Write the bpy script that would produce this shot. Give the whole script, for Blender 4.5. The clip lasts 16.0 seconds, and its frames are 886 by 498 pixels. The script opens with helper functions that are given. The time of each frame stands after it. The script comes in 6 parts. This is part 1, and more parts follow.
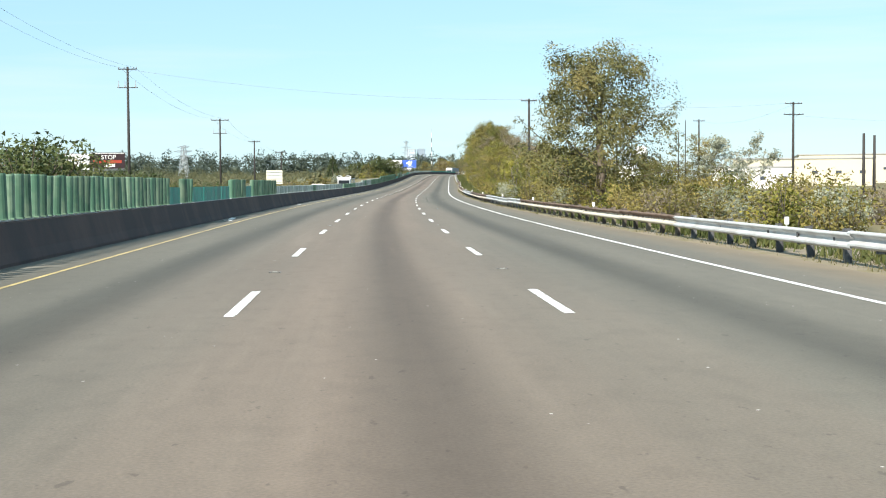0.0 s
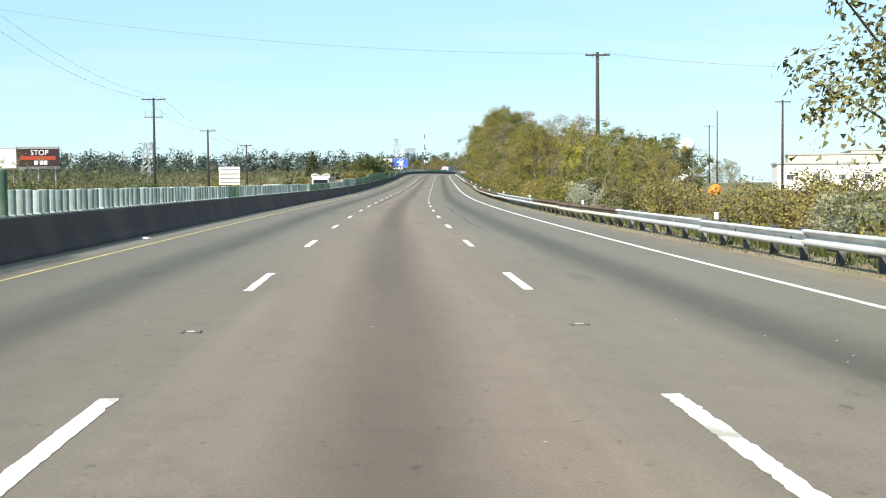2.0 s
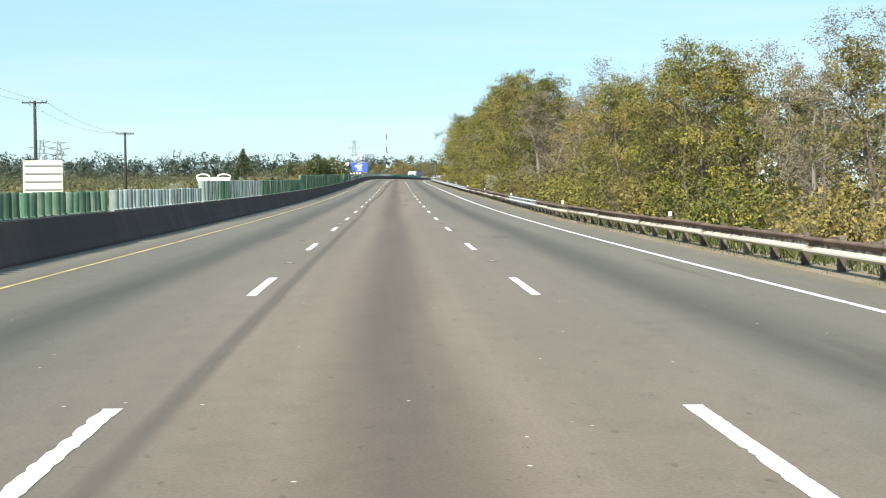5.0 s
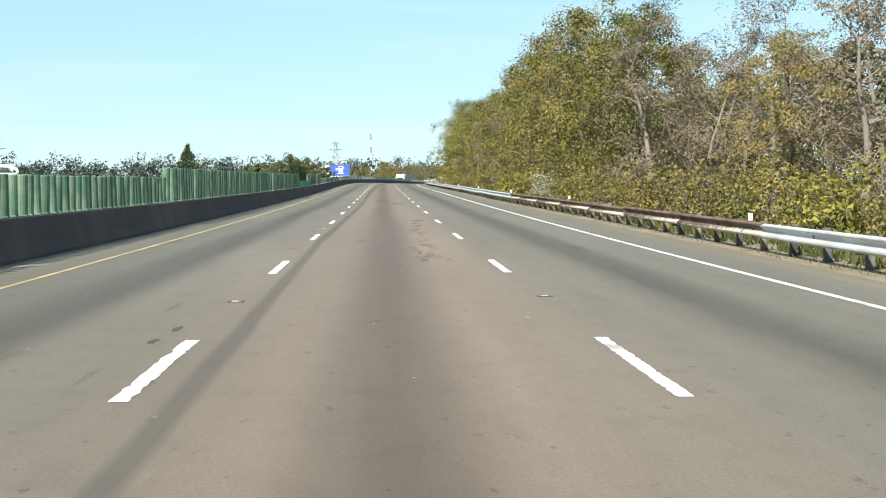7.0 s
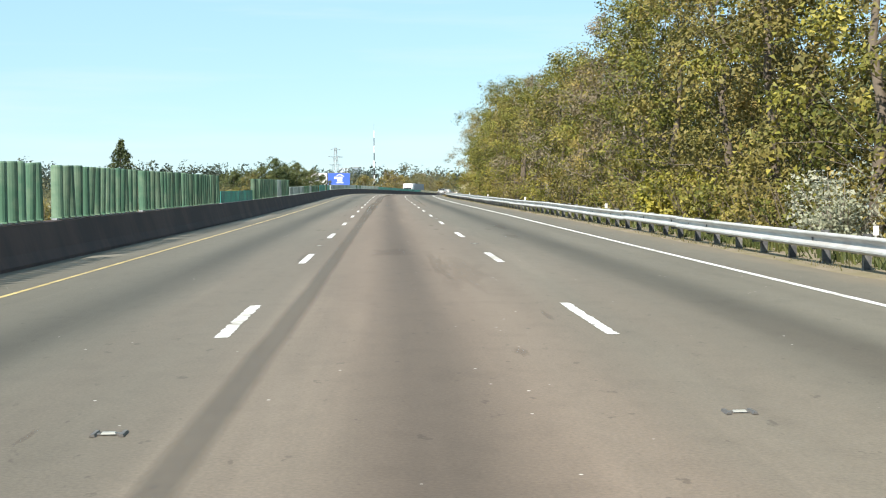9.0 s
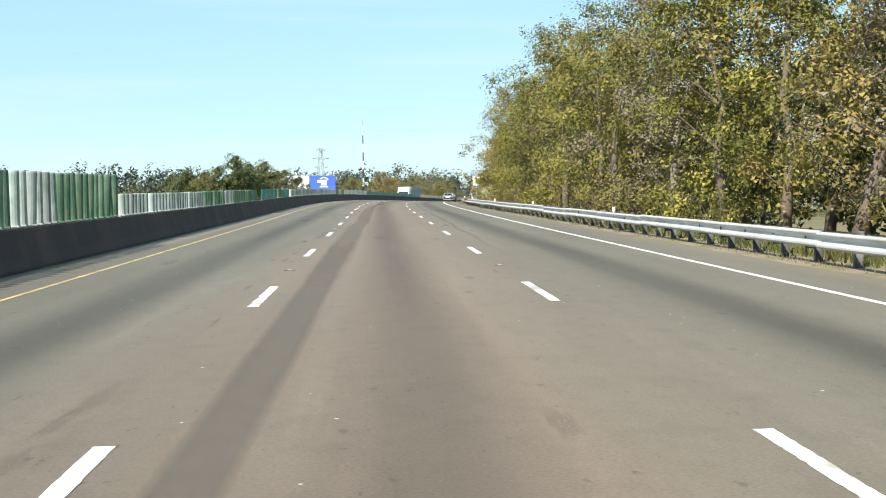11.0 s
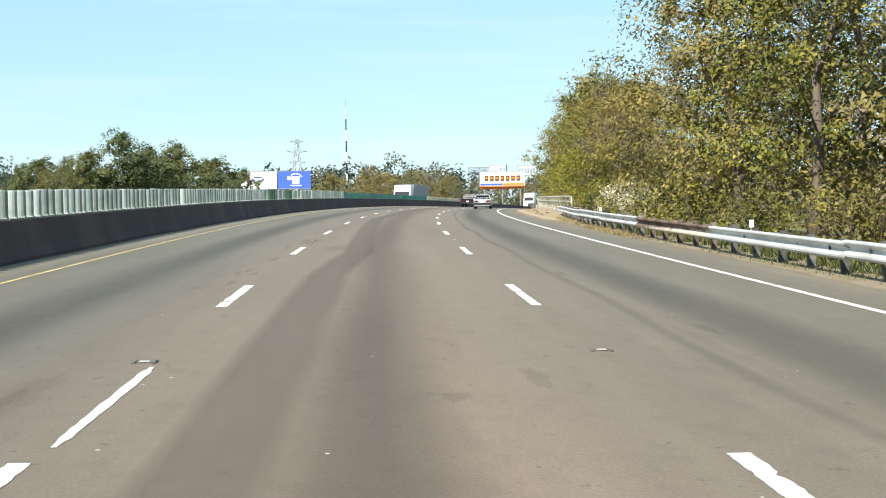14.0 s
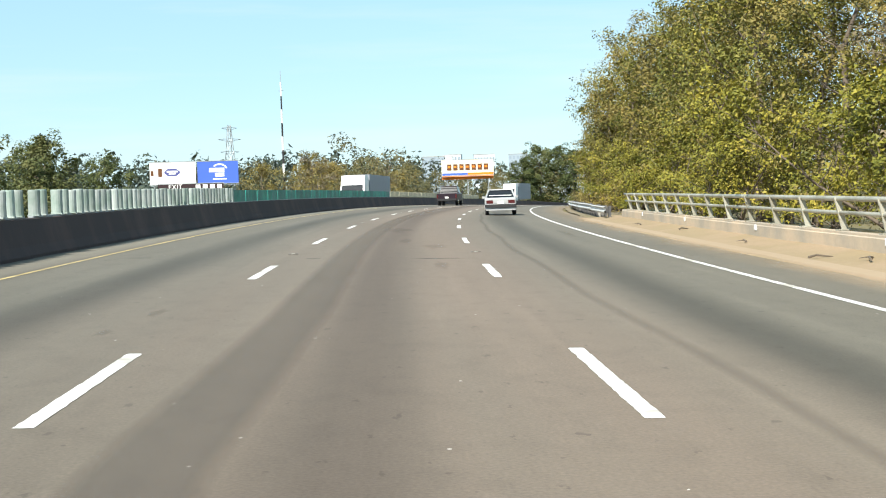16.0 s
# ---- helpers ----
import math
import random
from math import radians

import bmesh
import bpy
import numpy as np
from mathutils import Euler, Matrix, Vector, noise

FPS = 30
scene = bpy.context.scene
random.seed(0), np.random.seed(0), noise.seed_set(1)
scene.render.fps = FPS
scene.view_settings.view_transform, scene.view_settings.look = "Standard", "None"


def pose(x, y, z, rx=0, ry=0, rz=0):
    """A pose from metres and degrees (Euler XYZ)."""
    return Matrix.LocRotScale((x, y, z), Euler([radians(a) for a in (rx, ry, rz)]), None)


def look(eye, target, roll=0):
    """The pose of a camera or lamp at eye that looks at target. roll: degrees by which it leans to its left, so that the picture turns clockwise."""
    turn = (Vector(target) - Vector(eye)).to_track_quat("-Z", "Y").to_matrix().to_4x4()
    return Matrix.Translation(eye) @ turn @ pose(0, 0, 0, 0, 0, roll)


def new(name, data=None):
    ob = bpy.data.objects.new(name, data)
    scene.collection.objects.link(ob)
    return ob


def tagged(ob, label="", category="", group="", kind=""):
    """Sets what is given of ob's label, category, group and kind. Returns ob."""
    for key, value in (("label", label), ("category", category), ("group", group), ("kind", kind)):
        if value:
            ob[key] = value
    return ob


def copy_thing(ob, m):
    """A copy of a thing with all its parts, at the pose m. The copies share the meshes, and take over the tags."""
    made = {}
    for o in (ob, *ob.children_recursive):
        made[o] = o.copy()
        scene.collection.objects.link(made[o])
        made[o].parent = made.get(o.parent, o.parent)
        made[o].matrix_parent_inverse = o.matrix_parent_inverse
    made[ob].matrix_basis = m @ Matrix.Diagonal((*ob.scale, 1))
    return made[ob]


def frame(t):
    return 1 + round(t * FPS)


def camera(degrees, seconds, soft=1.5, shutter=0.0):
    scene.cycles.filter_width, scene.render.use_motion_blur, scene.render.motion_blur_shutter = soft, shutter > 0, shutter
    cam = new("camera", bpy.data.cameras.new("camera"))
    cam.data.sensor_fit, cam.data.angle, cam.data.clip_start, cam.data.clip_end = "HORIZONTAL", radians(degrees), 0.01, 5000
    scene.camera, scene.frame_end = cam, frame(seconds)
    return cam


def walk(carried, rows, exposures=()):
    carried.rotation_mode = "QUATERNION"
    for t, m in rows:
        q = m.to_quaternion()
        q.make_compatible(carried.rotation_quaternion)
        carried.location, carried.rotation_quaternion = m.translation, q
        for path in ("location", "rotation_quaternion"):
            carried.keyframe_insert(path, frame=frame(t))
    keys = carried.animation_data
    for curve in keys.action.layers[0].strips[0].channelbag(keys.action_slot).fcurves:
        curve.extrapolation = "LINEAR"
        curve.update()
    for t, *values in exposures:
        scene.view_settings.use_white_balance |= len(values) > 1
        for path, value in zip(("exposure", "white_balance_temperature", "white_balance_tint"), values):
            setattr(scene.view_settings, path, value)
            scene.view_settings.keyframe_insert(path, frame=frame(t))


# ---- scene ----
# The camera rides in the middle lane at a steady speed
cam = camera(36.47, 16.0, soft=1.1)
walk(cam, [
    (0, pose(-0.374, -0.176, 1.384, 87.33, 0.377, -3.515)),
    (0.5, pose(-0.144, 14.205, 1.389, 87.417, 0.443, -3.536)),
    (1, pose(0.092, 28.699, 1.402, 87.33, 0.591, -3.564)),
    (1.5, pose(0.286, 43.248, 1.424, 87.325, 0.216, -3.838)),
    (2, pose(0.602, 57.64, 1.453, 87.359, 0.454, -3.995)),
    (2.5, pose(0.896, 72.014, 1.487, 87.482, 0.508, -4.231)),
    (3, pose(1.327, 86.324, 1.526, 87.474, 0.466, -4.525)),
    (3.5, pose(1.773, 100.711, 1.57, 87.481, 0.123, -4.895)),
    (4.25, pose(2.674, 121.956, 1.645, 87.576, 0.272, -5.335)),
    (5, pose(3.739, 143.193, 1.737, 87.67, 0.421, -5.78)),
    (5.6, pose(4.702, 160.177, 1.827, 87.746, 0.541, -6.079)),
    (6, pose(5.387, 171.497, 1.899, 87.796, 0.62, -6.234)),
    (6.5, pose(6.288, 185.931, 2.01, 87.91, 0.661, -6.381)),
    (7, pose(7.188, 200.463, 2.146, 87.872, 0.507, -6.43)),
    (7.5, pose(8.183, 214.839, 2.308, 88.086, 0.772, -6.409)),
    (8, pose(9.031, 229.192, 2.495, 88.105, 0.479, -6.362)),
    (8.5, pose(9.959, 243.299, 2.698, 88.262, 0.445, -6.352)),
    (9, pose(10.802, 257.407, 2.917, 88.328, 0.261, -6.277)),
    (9.8, pose(12.315, 280.255, 3.299, 88.391, 0.444, -6.411)),
    (10.4, pose(13.452, 297.391, 3.601, 88.439, 0.581, -6.528)),
    (11, pose(14.595, 314.526, 3.909, 88.486, 0.718, -6.661)),
    (11.5, pose(15.556, 328.805, 4.169, 88.526, 0.833, -6.776)),
    (12, pose(16.532, 343.098, 4.431, 88.432, 0.221, -6.822)),
    (12.5, pose(17.585, 357.351, 4.697, 88.382, 0.619, -6.772)),
    (13, pose(18.572, 371.75, 4.97, 88.409, 0.47, -6.847)),
    (13.5, pose(19.645, 386.125, 5.25, 88.462, 0.798, -6.943)),
    (14, pose(20.703, 400.247, 5.528, 88.424, 0.941, -7.138)),
    (14.5, pose(21.825, 414.47, 5.804, 88.327, 1.087, -7.565)),
    (15, pose(23.106, 428.553, 6.065, 88.308, 1.603, -7.938)),
    (15.3, pose(23.794, 437.007, 6.215, 88.239, 1.567, -8.365)),
    (15.5, pose(24.447, 442.505, 6.306, 88.301, 1.591, -8.579)),
    (16, pose(25.977, 456.594, 6.531, 87.992, 1.875, -9.262)),
], exposures=[(0.0, 0.85, 6510, 9), (3.5, 0.85, 6540, 9), (8.0, 0.85, 6620, 9), (16.0, 0.85, 6640, 9)])

# ---- light ----
world = bpy.data.worlds.new("sky")
scene.world = world
world.use_nodes = True
wn, wl = world.node_tree.nodes, world.node_tree.links
wn.clear()
sky = wn.new("ShaderNodeTexSky")
sky.sky_type = "NISHITA"
sky.sun_disc = False
SUN_EL, SUN_AZ = radians(40), radians(215)
sky.sun_elevation, sky.sun_rotation = SUN_EL, SUN_AZ
sky.air_density, sky.dust_density, sky.ozone_density = 1.0, 0.3, 3.0
# thin high cirrus drawn out sideways
tc = wn.new("ShaderNodeTexCoord")
mp = wn.new("ShaderNodeMapping")
mp.inputs["Scale"].default_value = (1.2, 1.2, 15.0)
cn = wn.new("ShaderNodeTexNoise")
cn.inputs["Scale"].default_value, cn.inputs["Detail"].default_value, cn.inputs["Roughness"].default_value = 2.2, 5.0, 0.55
cr = wn.new("ShaderNodeMapRange")
cr.inputs["From Min"].default_value, cr.inputs["From Max"].default_value = 0.42, 0.75
cr.inputs["To Min"].default_value, cr.inputs["To Max"].default_value = 0.0, 0.5
cm = wn.new("ShaderNodeMixRGB")
cm.inputs[2].default_value = (4.6, 5.2, 5.4, 1)
# a high thin veil evens out the blue
veil = wn.new("ShaderNodeMixRGB")
veil.inputs[0].default_value, veil.inputs[2].default_value = 0.66, (2.25, 3.98, 5.08, 1)
bg = wn.new("ShaderNodeBackground")
bg.inputs["Strength"].default_value = 0.11
wo = wn.new("ShaderNodeOutputWorld")
wl.new(tc.outputs["Generated"], mp.inputs["Vector"])
wl.new(mp.outputs["Vector"], cn.inputs["Vector"])
wl.new(cn.outputs["Fac"], cr.inputs["Value"])
wl.new(cr.outputs["Result"], cm.inputs[0])
wl.new(sky.outputs["Color"], veil.inputs[1])
wl.new(veil.outputs["Color"], cm.inputs[1])
wl.new(cm.outputs["Color"], bg.inputs["Color"])
wl.new(bg.outputs["Background"], wo.inputs["Surface"])

sun = new("sun", bpy.data.lights.new("sun", "SUN"))
sun.data.energy, sun.data.angle, sun.data.color = 5.0, radians(0.55), (1.0, 0.95, 0.87)
TO_SUN = Vector((math.sin(SUN_AZ) * math.cos(SUN_EL), math.cos(SUN_AZ) * math.cos(SUN_EL), math.sin(SUN_EL)))
sun.matrix_world = look(TO_SUN * 200, (0, 0, 0))

# ---- the road's line: bends, rises and banking, s metres along it, d metres to its right ----
BEND_S = np.arange(-40, 901, 60.0)
BEND = np.array([4.77, 3.81, 3.53, 3.68, 0.78, -0.13, 0.41, -0.41, 9.05, 13.47, 13.0, 13.0, 7.0, 3.2, 2.0, 0.8]) * 1e-4
CREST = np.array([3.88, 4.26, 1.96, 4.31, 13.82, 6.48, 0.28, 3.91, -10.94, -13.32, -14.19, -12.69, -9.38, -5.49, -1.72, 1.86]) * 1e-5
BANK_S = np.arange(-40, 901, 120.0)
BANK = np.array([-0.35, 0.74, 0.76, -0.68, 1.82, 4.04, 4.12, 4.13]) * 1e-2
RS = np.arange(-60, 960, 2.0)
_i0 = int(np.searchsorted(RS, 0))


def _integral(values):
    total = np.cumsum(values) * 2.0
    return total - total[_i0]


RTH = _integral(np.interp(RS, BEND_S, BEND))
RX, RY = _integral(np.sin(RTH)), _integral(np.cos(RTH))
RZ = _integral(_integral(np.interp(RS, BEND_S, CREST)))
RB = np.interp(RS, BANK_S, BANK)


def at(s, d, up=0.0):
    """The place s metres along the road, d to the right of the middle lane's middle, up above the surface."""
    th = np.interp(s, RS, RTH)
    return Vector((np.interp(s, RS, RX) + math.cos(th) * d, np.interp(s, RS, RY) - math.sin(th) * d,
                   np.interp(s, RS, RZ) - np.interp(s, RS, RB) * max(-9.0, min(9.0, d)) + up))


def heading(s):
    return -math.degrees(np.interp(s, RS, RTH))


def stand(s, d, up=0.0, turn=0.0):
    p = at(s, d, up)
    return pose(p.x, p.y, p.z, 0, 0, heading(s) + turn)

# ---- materials ----
def material(name, colour, rough=0.8, metal=0.0, var=0.25, scale=(0.6, 14.0), bump=0.0, second=None, amount=0.35, spec=0.3,
             per_object=0.0, stretch=(1, 1, 1)):
    """A worn surface: grain and broad stains round one colour, a second colour in patches, a little relief."""
    m = bpy.data.materials.new(name)
    m.use_nodes = True
    n, l = m.node_tree.nodes, m.node_tree.links
    b = n["Principled BSDF"]
    b.inputs["Metallic"].default_value, b.inputs["Specular IOR Level"].default_value = metal, spec
    t = n.new("ShaderNodeTexCoord")
    mpn = n.new("ShaderNodeMapping")
    mpn.inputs["Scale"].default_value = stretch
    l.new(t.outputs["Object"], mpn.inputs["Vector"])
    oi = n.new("ShaderNodeObjectInfo")
    shift = n.new("ShaderNodeVectorMath")
    shift.operation = "MULTIPLY_ADD"
    l.new(oi.outputs["Random"], shift.inputs[0])
    shift.inputs[1].default_value = (31.0, 17.0, 47.0)
    l.new(mpn.outputs["Vector"], shift.inputs[2])
    noises = []
    for sc in scale:
        q = n.new("ShaderNodeTexNoise")
        q.inputs["Scale"].default_value, q.inputs["Detail"].default_value, q.inputs["Roughness"].default_value = sc, 4.0, 0.6
        l.new(shift.outputs["Vector"], q.inputs["Vector"])
        noises.append(q)
    value = n.new("ShaderNodeMath")
    value.operation = "MULTIPLY_ADD"
    value.inputs[1].default_value, value.inputs[2].default_value = 2 * var, 1 - var
    mixn = n.new("ShaderNodeMath")
    mixn.operation = "ADD"
    half = n.new("ShaderNodeMath")
    half.operation = "MULTIPLY"
    half.inputs[1].default_value = 0.5
    l.new(noises[0].outputs["Fac"], mixn.inputs[0])
    l.new(noises[1].outputs["Fac"], mixn.inputs[1])
    l.new(mixn.outputs[0], half.inputs[0])
    l.new(half.outputs[0], value.inputs[0])
    last = value.outputs[0]
    if per_object:
        po = n.new("ShaderNodeMath")
        po.operation = "MULTIPLY_ADD"
        po.inputs[1].default_value, po.inputs[2].default_value = 2 * per_object, 1 - per_object
        l.new(oi.outputs["Random"], po.inputs[0])
        pm = n.new("ShaderNodeMath")
        pm.operation = "MULTIPLY"
        l.new(po.outputs[0], pm.inputs[0])
        l.new(last, pm.inputs[1])
        last = pm.outputs[0]
    base = n.new("ShaderNodeMixRGB")
    base.inputs[1].default_value = (*colour, 1)
    base.inputs[2].default_value = (*(second or colour), 1)
    patch = n.new("ShaderNodeMapRange")
    patch.inputs["From Min"].default_value, patch.inputs["From Max"].default_value = 0.62 - amount * 0.6, 0.78 - amount * 0.5
    l.new(noises[0].outputs["Fac"], patch.inputs["Value"])
    l.new(patch.outputs["Result"], base.inputs[0])
    mul = n.new("ShaderNodeMixRGB")
    mul.blend_type = "MULTIPLY"
    mul.inputs[0].default_value = 1.0
    l.new(base.outputs["Color"], mul.inputs[1])
    l.new(last, mul.inputs[2])
    l.new(mul.outputs["Color"], b.inputs["Base Color"])
    rr = n.new("ShaderNodeMapRange")
    rr.inputs["To Min"].default_value, rr.inputs["To Max"].default_value = max(0.05, rough - 0.12), min(1.0, rough + 0.12)
    l.new(noises[1].outputs["Fac"], rr.inputs["Value"])
    l.new(rr.outputs["Result"], b.inputs["Roughness"])
    if bump:
        bp = n.new("ShaderNodeBump")
        bp.inputs["Strength"].default_value, bp.inputs["Distance"].default_value = 0.6, bump
        l.new(noises[1].outputs["Fac"], bp.inputs["Height"])
        l.new(bp.outputs["Normal"], b.inputs["Normal"])
    return m


def leaf_material(name, colours, see_through=0.35):
    """Leaves of several colours, each leaf its own, that let some light through."""
    m = bpy.data.materials.new(name)
    m.use_nodes = True
    n, l = m.node_tree.nodes, m.node_tree.links
    n.clear()
    g = n.new("ShaderNodeNewGeometry")
    oi = n.new("ShaderNodeObjectInfo")
    t = n.new("ShaderNodeTexCoord")
    q = n.new("ShaderNodeTexNoise")
    q.inputs["Scale"].default_value, q.inputs["Detail"].default_value = 0.45, 2.0
    l.new(t.outputs["Object"], q.inputs["Vector"])
    a = n.new("ShaderNodeMath")
    a.operation = "MULTIPLY_ADD"
    a.inputs[1].default_value = 0.3
    l.new(g.outputs["Random Per Island"], a.inputs[0])
    sh = n.new("ShaderNodeMath")
    sh.operation = "MULTIPLY_ADD"
    sh.inputs[1].default_value, sh.inputs[2].default_value = 1.5, -0.45
    l.new(q.outputs["Fac"], sh.inputs[0])
    l.new(sh.outputs[0], a.inputs[2])
    c = n.new("ShaderNodeMath")
    c.operation = "MULTIPLY_ADD"
    c.inputs[1].default_value = 0.3
    l.new(oi.outputs["Random"], c.inputs[0])
    l.new(a.outputs[0], c.inputs[2])
    ramp = n.new("ShaderNodeValToRGB")
    e = ramp.color_ramp.elements
    e[0].position, e[0].color = 0.05, (*colours[0], 1)
    e[1].position, e[1].color = 0.95, (*colours[-1], 1)
    for i, k in enumerate(colours[1:-1]):
        x = e.new(0.05 + 0.9 * (i + 1) / (len(colours) - 1))
        x.color = (*k, 1)
    l.new(c.outputs[0], ramp.inputs["Fac"])
    d = n.new("ShaderNodeBsdfPrincipled")
    d.inputs["Roughness"].default_value, d.inputs["Specular IOR Level"].default_value = 0.55, 0.22
    tr = n.new("ShaderNodeBsdfTranslucent")
    mx = n.new("ShaderNodeMixShader")
    mx.inputs[0].default_value = see_through
    o = n.new("ShaderNodeOutputMaterial")
    l.new(ramp.outputs["Color"], d.inputs["Base Color"])
    l.new(ramp.outputs["Color"], tr.inputs["Color"])
    l.new(d.outputs[0], mx.inputs[1])
    l.new(tr.outputs[0], mx.inputs[2])
    l.new(mx.outputs[0], o.inputs["Surface"])
    return m


def asphalt_material():
    """Worn grey asphalt, laid out by metres across (U) and along (V): oily lane middles, tyre-polished tracks, stains drawn out along the road."""
    m = bpy.data.materials.new("asphalt")
    m.use_nodes = True
    n, l = m.node_tree.nodes, m.node_tree.links
    b = n["Principled BSDF"]
    uv = n.new("ShaderNodeUVMap")
    sep = n.new("ShaderNodeSeparateXYZ")
    l.new(uv.outputs["UV"], sep.inputs[0])

    def noise_at(sx, sy, detail=4.0):
        k = n.new("ShaderNodeMapping")
        k.inputs["Scale"].default_value = (sx, sy, 1)
        l.new(uv.outputs["UV"], k.inputs["Vector"])
        q = n.new("ShaderNodeTexNoise")
        q.inputs["Scale"].default_value, q.inputs["Detail"].default_value, q.inputs["Roughness"].default_value = 1.0, detail, 0.6
        l.new(k.outputs["Vector"], q.inputs["Vector"])
        return q.outputs["Fac"]

    def op(kind, a, c=None, e=None):
        k = n.new("ShaderNodeMath")
        k.operation = kind
        for i, v in enumerate((a, c, e)):
            if v is None:
                continue
            if isinstance(v, (int, float)):
                k.inputs[i].default_value = v
            else:
                l.new(v, k.inputs[i])
        return k.outputs[0]

    streak = noise_at(2.2, 0.02)
    broad = noise_at(0.5, 0.06)
    grit = noise_at(38.0, 38.0, 3.0)
    fine = noise_at(6.0, 4.0)
    # distance from the nearest lane's middle, 0 to 1.83, wavering
    wob = op("MULTIPLY_ADD", noise_at(0.05, 0.03, 2.0), 0.5, sep.outputs["X"])
    cell = op("SUBTRACT", op("MODULO", op("ADD", wob, 18.3 + 1.83 - 0.25), 3.66), 1.83)
    mid = op("ABSOLUTE", cell)
    oil = n.new("ShaderNodeMapRange")
    oil.interpolation_type = "SMOOTHSTEP"
    oil.inputs["From Min"].default_value, oil.inputs["From Max"].default_value = 0.05, 0.85
    oil.inputs["To Min"].default_value, oil.inputs["To Max"].default_value = 1.0, 0.0
    l.new(mid, oil.inputs["Value"])
    dark = op("MULTIPLY", oil.outputs["Result"], op("MULTIPLY_ADD", broad, 0.6, 0.10))
    tone = op("SUBTRACT", op("MULTIPLY_ADD", streak, 0.24, 0.88), dark)
    tone = op("MULTIPLY", tone, op("MULTIPLY_ADD", broad, 0.44, 0.78))
    tone = op("MULTIPLY", tone, op("MULTIPLY_ADD", fine, 0.2, 0.90))
    tone = op("MULTIPLY", tone, op("MULTIPLY_ADD", grit, 0.8, 0.60))
    # worn blotches, and pale dust lying along the median
    blot = n.new("ShaderNodeMapRange")
    blot.inputs["From Min"].default_value, blot.inputs["From Max"].default_value = 0.5, 0.66
    blot.inputs["To Min"].default_value, blot.inputs["To Max"].default_value = 1.0, 0.91
    l.new(noise_at(2.6, 1.5, 6.0), blot.inputs["Value"])
    tone = op("MULTIPLY", tone, blot.outputs["Result"])
    spot = n.new("ShaderNodeMapRange")
    spot.inputs["From Min"].default_value, spot.inputs["From Max"].default_value = 0.655, 0.70
    spot.inputs["To Min"].default_value, spot.inputs["To Max"].default_value = 1.0, 0.68
    l.new(noise_at(7.0, 3.2, 3.0), spot.inputs["Value"])
    tone = op("MULTIPLY", tone, spot.outputs["Result"])
    pale = n.new("ShaderNodeMapRange")
    pale.inputs["From Min"].default_value, pale.inputs["From Max"].default_value = 0.56, 0.7
    pale.inputs["To Min"].default_value, pale.inputs["To Max"].default_value = 1.0, 1.16
    l.new(noise_at(1.1, 0.05, 5.0), pale.inputs["Value"])
    tone = op("MULTIPLY", tone, pale.outputs["Result"])
    dust = n.new("ShaderNodeMapRange")
    dust.inputs["From Min"].default_value, dust.inputs["From Max"].default_value = -5.7, -6.25
    dust.inputs["To Min"].default_value, dust.inputs["To Max"].default_value = 1.0, 1.5
    l.new(op("MULTIPLY_ADD", fine, 0.4, op("SUBTRACT", sep.outputs["X"], 0.2)), dust.inputs["Value"])
    tone = op("MULTIPLY", tone, dust.outputs["Result"])
    colr = n.new("ShaderNodeMixRGB")
    colr.inputs[1].default_value, colr.inputs[2].default_value = (0.094, 0.087, 0.070, 1), (0.128, 0.101, 0.078, 1)
    # a lens's colour cast painted in: browner middle lane, greyer outer ones
    near_mid = op("SUBTRACT", 1.1, op("MULTIPLY", op("ABSOLUTE", sep.outputs["X"]), 0.32))
    l.new(op("ADD", near_mid, op("MULTIPLY_ADD", noise_at(0.35, 0.012), 1.8, -0.9)), colr.inputs[0])
    colr.use_clamp = True
    mul = n.new("ShaderNodeMixRGB")
    mul.blend_type = "MULTIPLY"
    mul.inputs[0].default_value = 1.0
    l.new(colr.outputs[0], mul.inputs[1])
    l.new(tone, mul.inputs[2])
    # earth washed over the outer shoulder
    earth = n.new("ShaderNodeMapRange")
    earth.inputs["From Min"].default_value, earth.inputs["From Max"].default_value = 6.2, 7.5
    earth.inputs["To Min"].default_value, earth.inputs["To Max"].default_value = 0.0, 0.95
    l.new(op("MULTIPLY_ADD", noise_at(1.3, 0.5, 5.0), 1.2, op("SUBTRACT", sep.outputs["X"], 0.6)), earth.inputs["Value"])
    soil = n.new("ShaderNodeMixRGB")
    soil.inputs[2].default_value = (0.150, 0.122, 0.084, 1)
    l.new(earth.outputs["Result"], soil.inputs[0])
    l.new(mul.outputs[0], soil.inputs[1])
    # pale chips of stone worn bare here and there
    chips = n.new("ShaderNodeTexVoronoi")
    chips.inputs["Scale"].default_value = 3.3
    l.new(uv.outputs["UV"], chips.inputs["Vector"])
    chip = n.new("ShaderNodeMapRange")
    chip.inputs["From Min"].default_value, chip.inputs["From Max"].default_value = 0.036, 0.054
    chip.inputs["To Min"].default_value, chip.inputs["To Max"].default_value = 0.8, 0.0
    l.new(chips.outputs["Distance"], chip.inputs["Value"])
    few = op("GREATER_THAN", noise_at(0.9, 0.7, 2.0), 0.54)
    fin = n.new("ShaderNodeMixRGB")
    fin.inputs[2].default_value = (0.5, 0.49, 0.46, 1)
    l.new(op("MULTIPLY", chip.outputs["Result"], few), fin.inputs[0])
    l.new(soil.outputs[0], fin.inputs[1])
    l.new(fin.outputs[0], b.inputs["Base Color"])
    b.inputs["Roughness"].default_value, b.inputs["Specular IOR Level"].default_value = 0.7, 0.2
